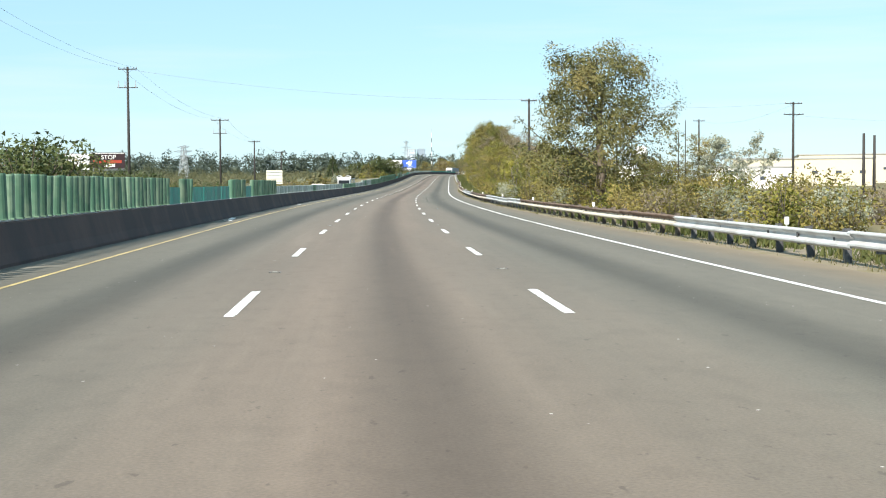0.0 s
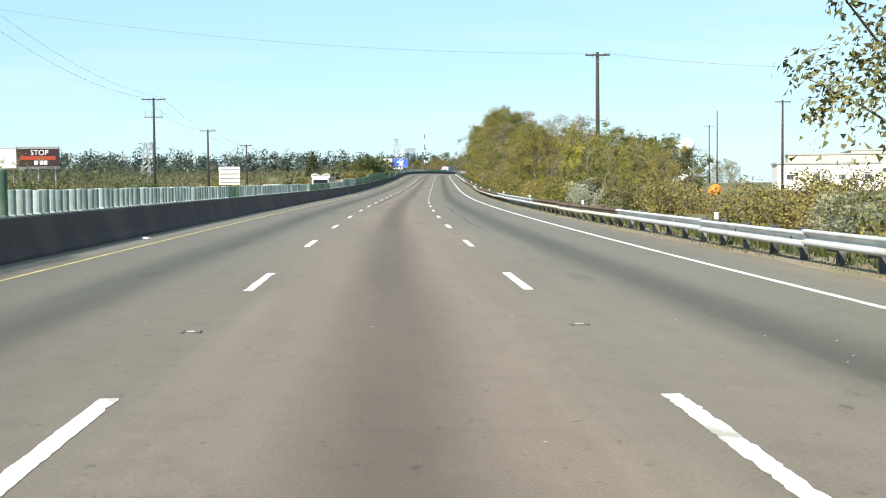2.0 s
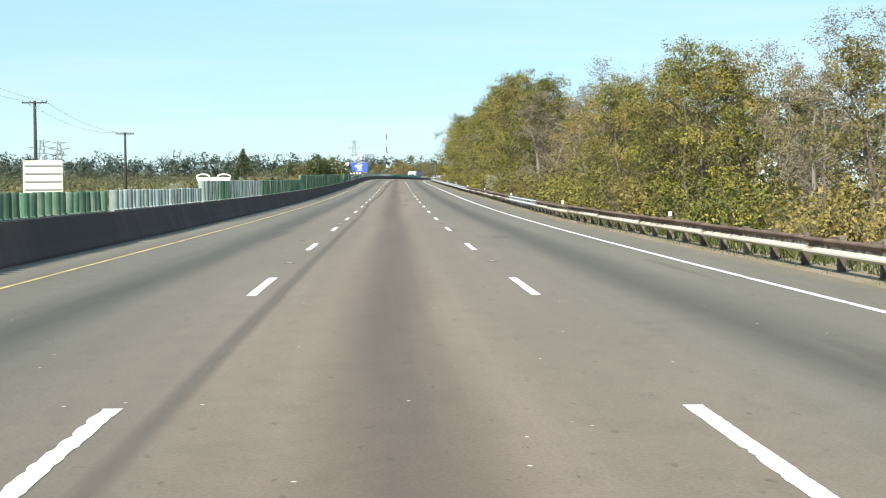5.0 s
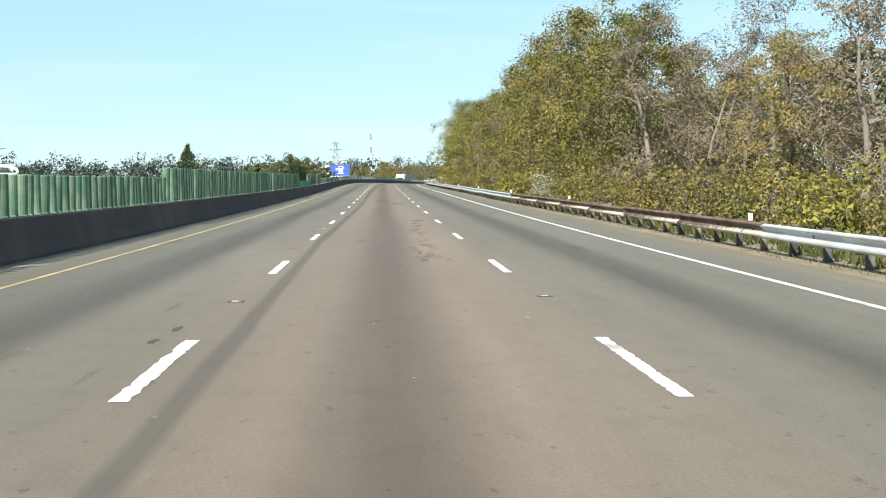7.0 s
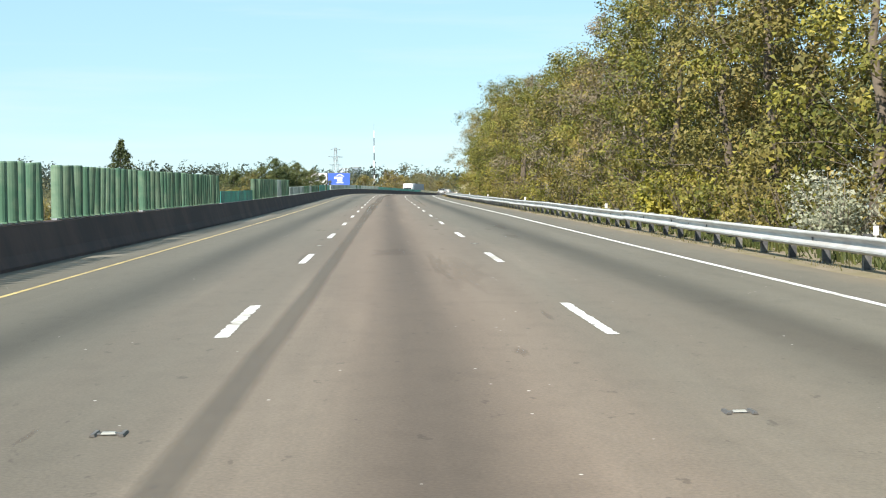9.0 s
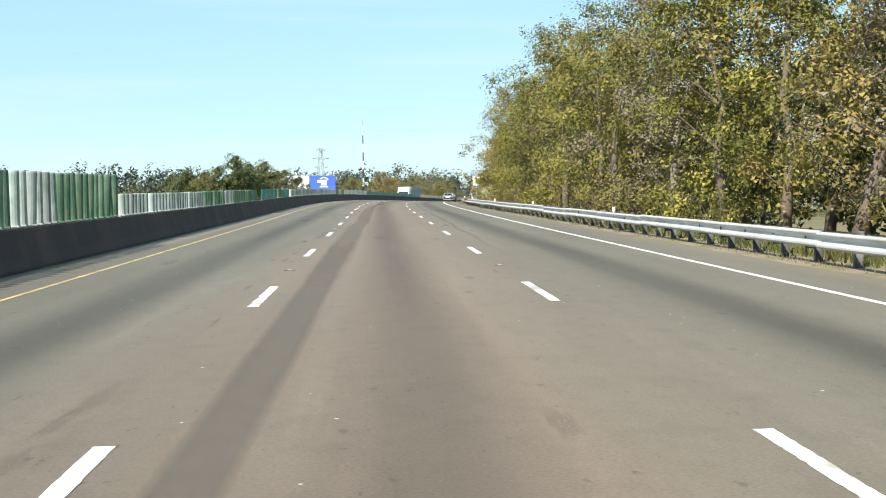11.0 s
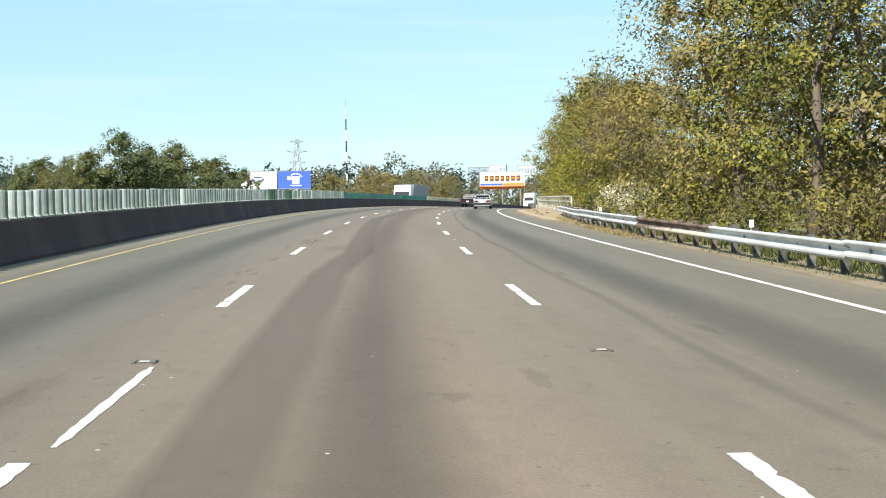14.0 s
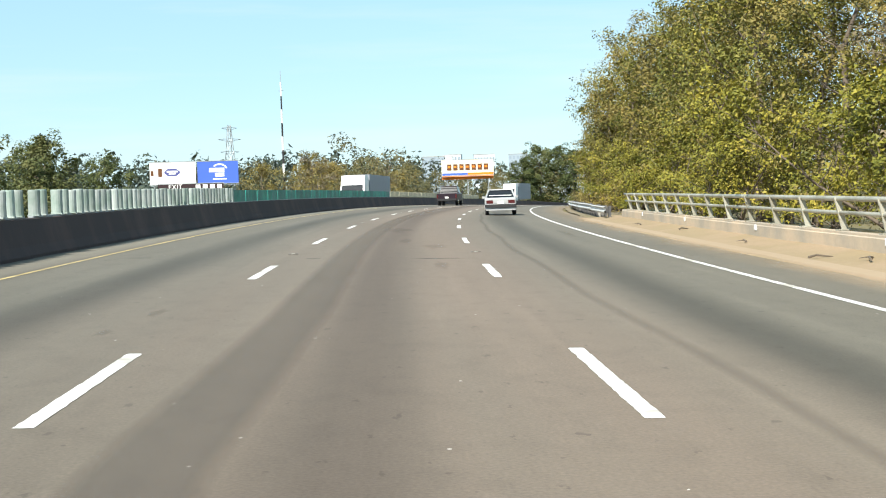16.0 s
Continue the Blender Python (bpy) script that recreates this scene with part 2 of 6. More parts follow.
    b.inputs["Diffuse Roughness"].default_value = 1.0
    bp = n.new("ShaderNodeBump")
    bp.inputs["Strength"].default_value, bp.inputs["Distance"].default_value = 0.25, 0.005
    l.new(grit, bp.inputs["Height"])
    l.new(bp.outputs["Normal"], b.inputs["Normal"])
    return m


def stain_material(name, colour, strength):
    """A sealed or oily stain on the asphalt, thinning out towards its edges."""
    m = bpy.data.materials.new(name)
    m.use_nodes = True
    n, l = m.node_tree.nodes, m.node_tree.links
    b = n["Principled BSDF"]
    b.inputs["Base Color"].default_value, b.inputs["Roughness"].default_value = (*colour, 1), 0.85
    at_ = n.new("ShaderNodeAttribute")
    at_.attribute_name = "cover"
    t = n.new("ShaderNodeTexCoord")
    total = None
    for sc in (0.35, 3.0, 40.0):
        q = n.new("ShaderNodeTexNoise")
        q.inputs["Scale"].default_value, q.inputs["Detail"].default_value = sc, 3.0
        l.new(t.outputs["Object"], q.inputs["Vector"])
        if total is None:
            total = q.outputs["Fac"]
        else:
            k = n.new("ShaderNodeMath")
            k.operation = "ADD"
            l.new(total, k.inputs[0])
            l.new(q.outputs["Fac"], k.inputs[1])
            total = k.outputs[0]
    r = n.new("ShaderNodeMapRange")
    r.inputs["From Min"].default_value, r.inputs["From Max"].default_value = 1.0, 1.85
    r.inputs["To Min"].default_value, r.inputs["To Max"].default_value = 0.88 * strength, strength
    l.new(total, r.inputs["Value"])
    k = n.new("ShaderNodeMath")
    k.operation = "MULTIPLY"
    l.new(at_.outputs["Fac"], k.inputs[0])
    l.new(r.outputs["Result"], k.inputs[1])
    tr = n.new("ShaderNodeBsdfTransparent")
    mx = n.new("ShaderNodeMixShader")
    l.new(k.outputs[0], mx.inputs[0])
    l.new(tr.outputs[0], mx.inputs[1])
    l.new(b.outputs[0], mx.inputs[2])
    l.new(mx.outputs[0], n["Material Output"].inputs["Surface"])
    return m


ASPHALT = asphalt_material()
PAINT = material("white_paint", (0.78, 0.77, 0.73), 0.6, var=0.2, scale=(1.5, 26.0), second=(0.34, 0.31, 0.26), amount=0.2)
YELLOW = material("yellow_paint", (0.58, 0.44, 0.18), 0.6, var=0.25, scale=(1.2, 20.0), second=(0.36, 0.27, 0.12), amount=0.4)
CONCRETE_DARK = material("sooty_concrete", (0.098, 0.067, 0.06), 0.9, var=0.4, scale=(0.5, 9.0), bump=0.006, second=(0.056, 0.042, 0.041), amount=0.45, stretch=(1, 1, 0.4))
CONCRETE = material("pale_concrete", (0.50, 0.40, 0.29), 0.9, var=0.25, scale=(0.5, 12.0), bump=0.006, second=(0.34, 0.30, 0.24), amount=0.4)
GREEN_BLADE = material("green_blade", (0.068, 0.142, 0.09), 0.55, var=0.25, scale=(1.6, 9.0), second=(0.135, 0.195, 0.13), amount=0.3, per_object=0.35)
GREY_BLADE = material("faded_blade", (0.33, 0.37, 0.35), 0.6, var=0.22, scale=(1.6, 9.0), second=(0.2, 0.26, 0.225), amount=0.35, per_object=0.3)
TEAL = material("teal_panel", (0.02, 0.33, 0.24), 0.5, var=0.25, scale=(0.7, 8.0), second=(0.03, 0.20, 0.17), amount=0.4, per_object=0.15)
CREAM = material("cream_slat", (0.52, 0.47, 0.33), 0.7, var=0.2, scale=(1.0, 9.0), per_object=0.2)
GALV = material("galvanised_steel", (0.53, 0.54, 0.52), 0.5, 0.1, var=0.18, scale=(0.9, 16.0), second=(0.42, 0.41, 0.39), amount=0.3)
def rust_material():
    """A rusted W-beam, brown on its upper wave and dull cream on the lower one."""
    m = material("rusted_steel", (0.095, 0.06, 0.042), 0.85, 0.1, var=0.4, scale=(1.3, 15.0), second=(0.16, 0.11, 0.08), amount=0.4, bump=0.002)
    n, l = m.node_tree.nodes, m.node_tree.links
    b = n["Principled BSDF"]
    old = b.inputs["Base Color"].links[0].from_socket
    t = n.new("ShaderNodeTexCoord")
    sep = n.new("ShaderNodeSeparateXYZ")
    l.new(t.outputs["Object"], sep.inputs[0])
    q = n.new("ShaderNodeTexNoise")
    q.inputs["Scale"].default_value, q.inputs["Detail"].default_value = 5.0, 4.0
    l.new(t.outputs["Object"], q.inputs["Vector"])
    w = n.new("ShaderNodeMath")
    w.operation = "MULTIPLY_ADD"
    w.inputs[1].default_value = 0.22
    l.new(q.outputs["Fac"], w.inputs[0])
    l.new(sep.outputs["Z"], w.inputs[2])
    r = n.new("ShaderNodeMapRange")
    r.inputs["From Min"].default_value, r.inputs["From Max"].default_value = 0.53, 0.585
    r.inputs["To Min"].default_value, r.inputs["To Max"].default_value = 1.0, 0.0
    l.new(w.outputs[0], r.inputs["Value"])
    mx = n.new("ShaderNodeMixRGB")
    l.new(r.outputs["Result"], mx.inputs[0])
    l.new(old, mx.inputs[1])
    mx.inputs[2].default_value = (0.56, 0.51, 0.41, 1)
    l.new(mx.outputs[0], b.inputs["Base Color"])
    return m


RUST = rust_material()
# steel darkened so that its colour carries the beam's shadow on the posts
POST_STEEL = material("post_steel", (0.085, 0.086, 0.088), 0.75, 0.0, var=0.3, scale=(2.0, 18.0), per_object=0.25, second=(0.26, 0.25, 0.22), amount=0.2)
POST_RUST = material("rusty_post", (0.10, 0.08, 0.065), 0.85, 0.1, var=0.35, scale=(2.0, 18.0), per_object=0.25, second=(0.22, 0.18, 0.14), amount=0.25)
POLE_WOOD = material("pole_timber", (0.045, 0.041, 0.038), 0.9, var=0.35, scale=(0.8, 14.0), bump=0.004, stretch=(6, 6, 0.5))
WIRE = material("wire", (0.16, 0.16, 0.17), 0.6, var=0.1)
STEEL = material("grey_steel", (0.33, 0.36, 0.37), 0.5, 0.5, var=0.2)
RAIL_PAINT = material("rail_steel", (0.44, 0.43, 0.36), 0.5, 0.35, var=0.25, second=(0.26, 0.25, 0.2), amount=0.35)
BARK = material("bark", (0.13, 0.105, 0.08), 0.95, var=0.4, scale=(1.5, 16.0), bump=0.012, stretch=(3, 3, 0.6))
PALE_BARK = material("pale_bark", (0.22, 0.195, 0.165), 0.95, var=0.3, scale=(1.5, 16.0), stretch=(3, 3, 0.6))
SOIL = material("verge_soil", (0.235, 0.19, 0.135), 0.97, var=0.3, scale=(0.7, 9.0), bump=0.03, second=(0.17, 0.145, 0.08), amount=0.35)
SAND = material("sandy_soil", (0.34, 0.25, 0.16), 0.97, var=0.4, scale=(0.6, 11.0), bump=0.02, second=(0.27, 0.205, 0.12), amount=0.45)
LAND = material("land", (0.105, 0.105, 0.045), 0.98, var=0.4, scale=(0.02, 0.5), second=(0.16, 0.13, 0.06), amount=0.45)
SEAM = stain_material("dark_seam", (0.07, 0.064, 0.054), 0.62)
SEAM_BROAD = stain_material("broad_seam", (0.068, 0.062, 0.053), 0.56)
HAIR = stain_material("thin_crack", (0.05, 0.047, 0.042), 0.24)
CRACK = stain_material("faint_oil", (0.05, 0.046, 0.04), 0.16)
CRAZED = stain_material("crazed_asphalt", (0.05, 0.046, 0.041), 0.2)
TARRY = stain_material("tar_spot", (0.03, 0.03, 0.03), 1.0)
GRASS = leaf_material("grass_blades", [(0.06, 0.08, 0.025), (0.1, 0.11, 0.04), (0.17, 0.15, 0.07), (0.24, 0.2, 0.11)])
STRAW = leaf_material("straw_blades", [(0.16, 0.13, 0.06), (0.25, 0.2, 0.1), (0.34, 0.27, 0.14), (0.42, 0.34, 0.19)])
WEEDS = leaf_material("weed_blades", [(0.035, 0.05, 0.016), (0.065, 0.08, 0.024), (0.11, 0.115, 0.035), (0.2, 0.17, 0.075)], 0.2)
WHITE = material("white_enamel", (0.78, 0.78, 0.76), 0.4, var=0.08)
BLACK = material("black_rubber", (0.025, 0.025, 0.027), 0.7, var=0.2)

LEAF_OLIVE = leaf_material("olive_leaves", [(0.036, 0.04, 0.012), (0.098, 0.09, 0.026), (0.19, 0.158, 0.045), (0.27, 0.205, 0.06)], 0.09)
LEAF_GREEN = leaf_material("green_leaves", [(0.02, 0.028, 0.008), (0.066, 0.076, 0.017), (0.155, 0.152, 0.03), (0.31, 0.265, 0.05)], 0.12)
LEAF_GOLD = leaf_material("golden_leaves", [(0.05, 0.045, 0.015), (0.125, 0.108, 0.032), (0.22, 0.182, 0.054), (0.33, 0.235, 0.075)], 0.12)
LEAF_SCRUB = leaf_material("scrub_leaves", [(0.05, 0.06, 0.03), (0.08, 0.088, 0.042), (0.115, 0.115, 0.055), (0.165, 0.15, 0.08)], 0.2)
LEAF_BEND = leaf_material("autumn_leaves", [(0.07, 0.066, 0.028), (0.13, 0.115, 0.045), (0.18, 0.152, 0.062), (0.23, 0.175, 0.075)], 0.2)
LEAF_RUSSET = leaf_material("russet_leaves", [(0.09, 0.076, 0.045), (0.16, 0.13, 0.08), (0.22, 0.174, 0.112), (0.27, 0.235, 0.17)], 0.2)
LEAF_CREAM = leaf_material("cream_seed_heads", [(0.09, 0.095, 0.035), (0.2, 0.19, 0.08), (0.52, 0.47, 0.30), (0.66, 0.6, 0.44)], 0.15)
LEAF_SILVER = leaf_material("silver_leaves", [(0.14, 0.16, 0.09), (0.24, 0.26, 0.17), (0.36, 0.37, 0.27), (0.48, 0.47, 0.38)])
LEAF_LIME = leaf_material("lime_leaves", [(0.06, 0.072, 0.014), (0.135, 0.14, 0.024), (0.24, 0.222, 0.034), (0.36, 0.295, 0.052)], 0.15)
LEAF_ROUND = leaf_material("dusty_green_leaves", [(0.028, 0.043, 0.016), (0.058, 0.08, 0.028), (0.1, 0.118, 0.042), (0.155, 0.158, 0.06)], 0.2)
LEAF_LONE = leaf_material("grey_green_leaves", [(0.034, 0.04, 0.017), (0.078, 0.083, 0.032), (0.135, 0.13, 0.046), (0.215, 0.175, 0.062)], 0.12)
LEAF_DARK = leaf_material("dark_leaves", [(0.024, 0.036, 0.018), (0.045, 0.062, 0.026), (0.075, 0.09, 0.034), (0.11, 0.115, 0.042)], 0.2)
# a milder haze put into the green of the woods behind the scrub
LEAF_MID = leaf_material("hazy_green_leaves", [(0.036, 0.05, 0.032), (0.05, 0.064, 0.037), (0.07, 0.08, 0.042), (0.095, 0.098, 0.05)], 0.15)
# distance haze over the far woods is mixed into these leaf colours
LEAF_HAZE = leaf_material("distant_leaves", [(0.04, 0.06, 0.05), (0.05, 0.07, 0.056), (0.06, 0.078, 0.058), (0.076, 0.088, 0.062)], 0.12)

# ---- mesh helpers ----
class Shape:
    """Vertices and faces gathered from simple solids into one mesh."""

    def __init__(self):
        self.v, self.f = [], []

    def add(self, verts, faces):
        k = len(self.v)
        self.v += [tuple(p) for p in verts]
        self.f += [tuple(i + k for i in q) for q in faces]
        return self

    def box(self, x, y, z, cx=0.0, cy=0.0, cz=0.0, taper=1.0, bevel=0.0, turn=None):
        """A box of that size about its centre, its top narrowed by taper, its upright edges cut by bevel."""
        hx, hy, hz = x / 2, y / 2, z / 2
        ring = [(-hx, -hy), (hx, -hy), (hx, hy), (-hx, hy)]
        if bevel:
            b = bevel
            ring = [(-hx + b, -hy), (hx - b, -hy), (hx, -hy + b), (hx, hy - b), (hx - b, hy), (-hx + b, hy), (-hx, hy - b), (-hx, -hy + b)]
        n = len(ring)
        vs = [Vector((a, c, -hz)) for a, c in ring] + [Vector((a * taper, c * taper, hz)) for a, c in ring]
        if turn is not None:
            vs = [turn @ p for p in vs]
        vs = [p + Vector((cx, cy, cz)) for p in vs]
        fs = [tuple(range(n - 1, -1, -1)), tuple(range(n, 2 * n))] + [(i, (i + 1) % n, n + (i + 1) % n, n + i) for i in range(n)]
        return self.add(vs, fs)

    def tube(self, points, radii, n=8, caps=True):
        """A tapering tube through points."""
        pts = [Vector(p) for p in points]
        vs, fs = [], []
        for i, p in enumerate(pts):
            ahead = (pts[min(i + 1, len(pts) - 1)] - pts[max(i - 1, 0)]).normalized()
            side = ahead.cross(Vector((0.31, 0.95, 0.05))).normalized()
            if side.length < 0.1:
                side = ahead.cross(Vector((1, 0, 0))).normalized()
            other = ahead.cross(side)
            r = radii[i] if isinstance(radii, (list, tuple)) else radii
            vs += [p + (side * math.cos(a) + other * math.sin(a)) * r for a in [2 * math.pi * j / n for j in range(n)]]
        for i in range(len(pts) - 1):
            fs += [(i * n + j, i * n + (j + 1) % n, (i + 1) * n + (j + 1) % n, (i + 1) * n + j) for j in range(n)]
        if caps:
            fs += [tuple(range(n - 1, -1, -1)), tuple(range((len(pts) - 1) * n, len(pts) * n))]
        return self.add(vs, fs)

    def prism(self, outline, y0, y1):
        """An outline in x and z drawn from y0 to y1."""
        n = len(outline)
        vs = [(a, y0, c) for a, c in outline] + [(a, y1, c) for a, c in outline]
        fs = [tuple(range(n)), tuple(range(2 * n - 1, n - 1, -1))] + [(i, n + i, n + (i + 1) % n, (i + 1) % n) for i in range(n)]
        return self.add(vs, fs)

    def loft(self, sections):
        """Closed rings with as many points each, joined and capped."""
        n = len(sections[0])
        vs = [p for ring in sections for p in ring]
        fs = [(i * n + j, i * n + (j + 1) % n, (i + 1) * n + (j + 1) % n, (i + 1) * n + j) for i in range(len(sections) - 1) for j in range(n)]
        fs += [tuple(range(n - 1, -1, -1)), tuple(range((len(sections) - 1) * n, len(sections) * n))]
        return self.add(vs, fs)

    def mesh(self, name, mat, smooth=False):
        me = bpy.data.meshes.new(name)
        me.from_pydata(self.v, [], self.f)
        me.materials.append(mat)
        bm = bmesh.new()
        bm.from_mesh(me)
        bmesh.ops.recalc_face_normals(bm, faces=bm.faces)
        bm.to_mesh(me)
        bm.free()
        if smooth:
            me.shade_smooth()
        me.update()
        return me


def part(name, shape, mat, parent, label="", smooth=False, m=None):
    """One mesh under a thing or under a part of it."""
    me = shape if isinstance(shape, bpy.types.Mesh) else shape.mesh(name, mat, smooth)
    ob = new(name, me)
    ob.parent = parent
    if m is not None:
        ob.matrix_basis = m
    if label:
        ob["label"] = label
    return ob


def thing(name, m, label, category, group="", kind=""):
    """An Empty at a thing's base."""
    ob = new(name)
    ob.empty_display_size = 0.2
    ob.matrix_basis = m
    return tagged(ob, label, category, group, kind)


def sweep(profile, s0, s1, step=2.0, shift=None, closed=True, uv=False):
    """A profile of (d, up) drawn along the road from s0 to s1. Returns vertices, faces and (d, s) for each vertex."""
    ss = np.linspace(s0, s1, max(2, int(round((s1 - s0) / step)) + 1))
    n = len(profile)
    vs, fs, where = [], [], []
    for s in ss:
        k = shift(s) if shift else 0.0
        for d, up in profile:
            vs.append(at(s, d + k, up))
            where.append((d + k, s))
    for i in range(len(ss) - 1):
        for j in range(n if closed else n - 1):
            fs.append((i * n + j, i * n + (j + 1) % n, (i + 1) * n + (j + 1) % n, (i + 1) * n + j))
    if closed:
        fs += [tuple(range(n)), tuple(range((len(ss) - 1) * n, len(ss) * n))[::-1]]
    return vs, fs, where


def structure(name, vs, fs, mat, label="", category="", where=None, smooth=False):
    me = bpy.data.meshes.new(name)
    me.from_pydata([tuple(v) for v in vs], [], fs)
    me.materials.append(mat)
    if where is not None:
        lay = me.uv_layers.new(name="UVMap")
        for lp in me.loops:
            lay.data[lp.index].uv = where[lp.vertex_index]
    else:
        bm = bmesh.new()
        bm.from_mesh(me)
        bmesh.ops.recalc_face_normals(bm, faces=bm.faces)
        bm.to_mesh(me)
        bm.free()
    if smooth:
        me.shade_smooth()
    ob = new(name, me)
    return tagged(ob, label, category, kind="structure")


rng = np.random.default_rng(7)
DROP = lambda s: np.interp(s, [60, 160, 250, 620, 700], [0.0, -0.4, -1.0, -1.0, 0.0])   # the far carriageway lies lower

# ---- ground: one sheet to the horizon, carrying the road on a low bank ----
def land_height(x, y):
    """Heights of the land at arrays x, y."""
    best = np.full(x.shape, 1e18)
    rz, dd, low_side = np.zeros(x.shape), np.zeros(x.shape), np.zeros(x.shape)
    for i in range(0, len(RS), 3):
        q = (x - RX[i]) ** 2 + (y - RY[i]) ** 2
        near = q < best
        best = np.where(near, q, best)
        side = (x - RX[i]) * math.cos(RTH[i]) - (y - RY[i]) * math.sin(RTH[i])
        rz = np.where(near, RZ[i] - RB[i] * np.clip(side, -9, 9), rz)
        dd = np.where(near, side, dd)
        low_side = np.where(near, DROP(RS[i]), low_side)
    far = np.sqrt(best)
    far = np.where((np.abs(dd) < 40) & (far < 400), np.abs(dd), far)
    out = np.clip((far - np.where(dd > 0, 11.0, 22.0)) / 30.0, 0, 1)
    out = out * out * (3 - 2 * out)
    low = rz * 0.55 - 0.9
    wide = np.clip((far - 250) / 900, 0, 1)
    low = low * (1 - wide) + 1.0 * wide
    rz = rz + low_side * np.clip((-dd - 3.0) / 3.5, 0, 1)
    return (rz - 0.16) * (1 - out) + low * out


gx = np.concatenate([-np.geomspace(4200, 90, 26), np.arange(-84, 125, 3.5), np.geomspace(130, 4200, 26)])
gy = np.concatenate([-np.geomspace(900, 66, 10), np.arange(-60, 800, 5.0), np.geomspace(806, 4800, 30)])
GX, GY = np.meshgrid(gx, gy)
GZ = land_height(GX, GY)
nx = len(gx)
structure("ground", np.stack([GX.ravel(), GY.ravel(), GZ.ravel()], 1),
          [(j * nx + i, j * nx + i + 1, (j + 1) * nx + i + 1, (j + 1) * nx + i) for j in range(len(gy) - 1) for i in range(nx - 1)],
          LAND, "flat olive and tan scrubland reaching the horizon", "ground", smooth=True)


def land_at(x, y):
    return float(land_height(np.array([x]), np.array([y]))[0])


# ---- road ----
BARRIER_D = lambda s: float(np.interp(s, [0, 430, 485, 900], [-6.58, -6.62, -6.86, -6.86]))
YELLOW_D = lambda s: float(np.interp(s, [0, 18, 63, 219, 275, 376, 435, 478, 900], [-5.41, -5.41, -5.6, -5.24, -5.24, -5.33, -5.5, -5.66, -5.66]))
EDGE_D = lambda s: float(np.interp(s, [0, 15, 58, 215, 272, 372, 430, 900], [5.6, 5.6, 5.52, 5.4, 5.44, 5.38, 5.55, 5.55]))

# the guardrail does not run quite even with the lanes
RAIL_D = lambda s: float(np.interp(s, [0, 22, 50, 107, 200, 251, 283, 350, 380, 408, 430, 449, 456, 473, 514, 560, 900], [7.75, 7.7, 7.49, 7.04, 7.0, 7.4, 7.12, 7.08, 7.2, 6.98, 7.13, 7.32, 7.55, 8.3, 8.0, 8.46, 8.46]))

vs, fs, wh = sweep([(-7.3, -0.1), (-7.3, 0.0), (-3.66, 0.0), (-1.83, 0.0), (0.0, 0.0), (1.83, 0.0), (3.66, 0.0), (7.6, 0.0), (7.9, -0.12)], -58, 900, closed=False)
road = structure("road", vs, fs, ASPHALT, "worn grey three-lane asphalt carriageway with oily lane middles", "road", where=wh)
vs, fs, wh = sweep([(-21.0, -0.12), (-20.6, 0.0), (-14.0, 0.0), (-7.32, 0.0), (-7.32, -0.1)], -58, 900, closed=False)
vs = [v + Vector((0, 0, float(DROP(w[1])))) for v, w in zip(vs, wh)]
structure("opposite_road", vs, fs, ASPHALT, "grey asphalt carriageway beyond the median barrier", "road", where=wh)
vs, fs, wh = sweep([(-0.34, -0.02), (-0.2, 0.006), (0.1, 0.02), (0.9, 0.02), (2.2, -0.06), (4.2, -0.18), (6.8, -0.45)], -58, 900, 1.0, closed=False, shift=lambda s: RAIL_D(s) + 0.07 * math.sin(s * 1.9) * math.sin(s * 0.83) + 0.06 * math.sin(s * 0.31))
structure("verge", vs, fs, SOIL, "dry grassy earth verge under the guardrail", "verge", smooth=True)
vs, fs, wh = sweep([(7.05, 0.002), (7.3, 0.014), (7.65, 0.035), (8.0, 0.07), (8.35, 0.12), (8.68, 0.17)], 464, 517, closed=False, shift=lambda s: 0.06 * math.sin(s * 0.7) * math.sin(s * 0.21))
structure("sand_drift", vs, fs, SAND, "pale sandy soil banked against the bridge parapet", "soil", smooth=True)

for label, d_of, mat, w in (("solid yellow line along the median", YELLOW_D, YELLOW, 0.08), ("solid white line along the shoulder", EDGE_D, PAINT, 0.115)):
    vs, fs, wh = sweep([(-w / 2, 0.004), (w / 2, 0.004)], -50, 880, shift=d_of, closed=False)
    structure("edge_line", vs, fs, mat, label, "road marking")

# broken white lines, each stroke a piece of its own
DASH0, PERIOD, DASH = 15.915, 12.19, 3.4
for side in (-1.83, 1.83):
    for k in range(-5, 58):
        s = DASH0 + k * PERIOD
        vs, fs = [], []
        n_cut = 44
        cuts = np.linspace(s - DASH / 2, s + DASH / 2, n_cut + 1)
        worn = rng.random() < 0.5
        half = 0.058 + 0.009 * rng.random()
        edge = rng.normal(0, 0.0065 if worn else 0.003, (n_cut + 1, 2))
        bite = rng.random((n_cut + 1, 2)) < (0.06 if worn else 0.015)
        edge += bite * rng.random((n_cut + 1, 2)) * 0.03 * np.array([1, -1])
        for c, j in zip(cuts, edge):
            vs += [at(c, side - half + j[0], 0.004), at(c, side + half + j[1], 0.004)]
        lost = {int(rng.integers(3, n_cut - 3))} if worn and rng.random() < 0.3 else set()
        fs = [(2 * i, 2 * i + 1, 2 * i + 3, 2 * i + 2) for i in range(n_cut) if i not in lost]
        me = bpy.data.meshes.new("lane_stroke")
        me.from_pydata([tuple(v) for v in vs], [], fs)
        me.materials.append(PAINT)
        ob = new("lane_stroke", me)
        ob.parent = road

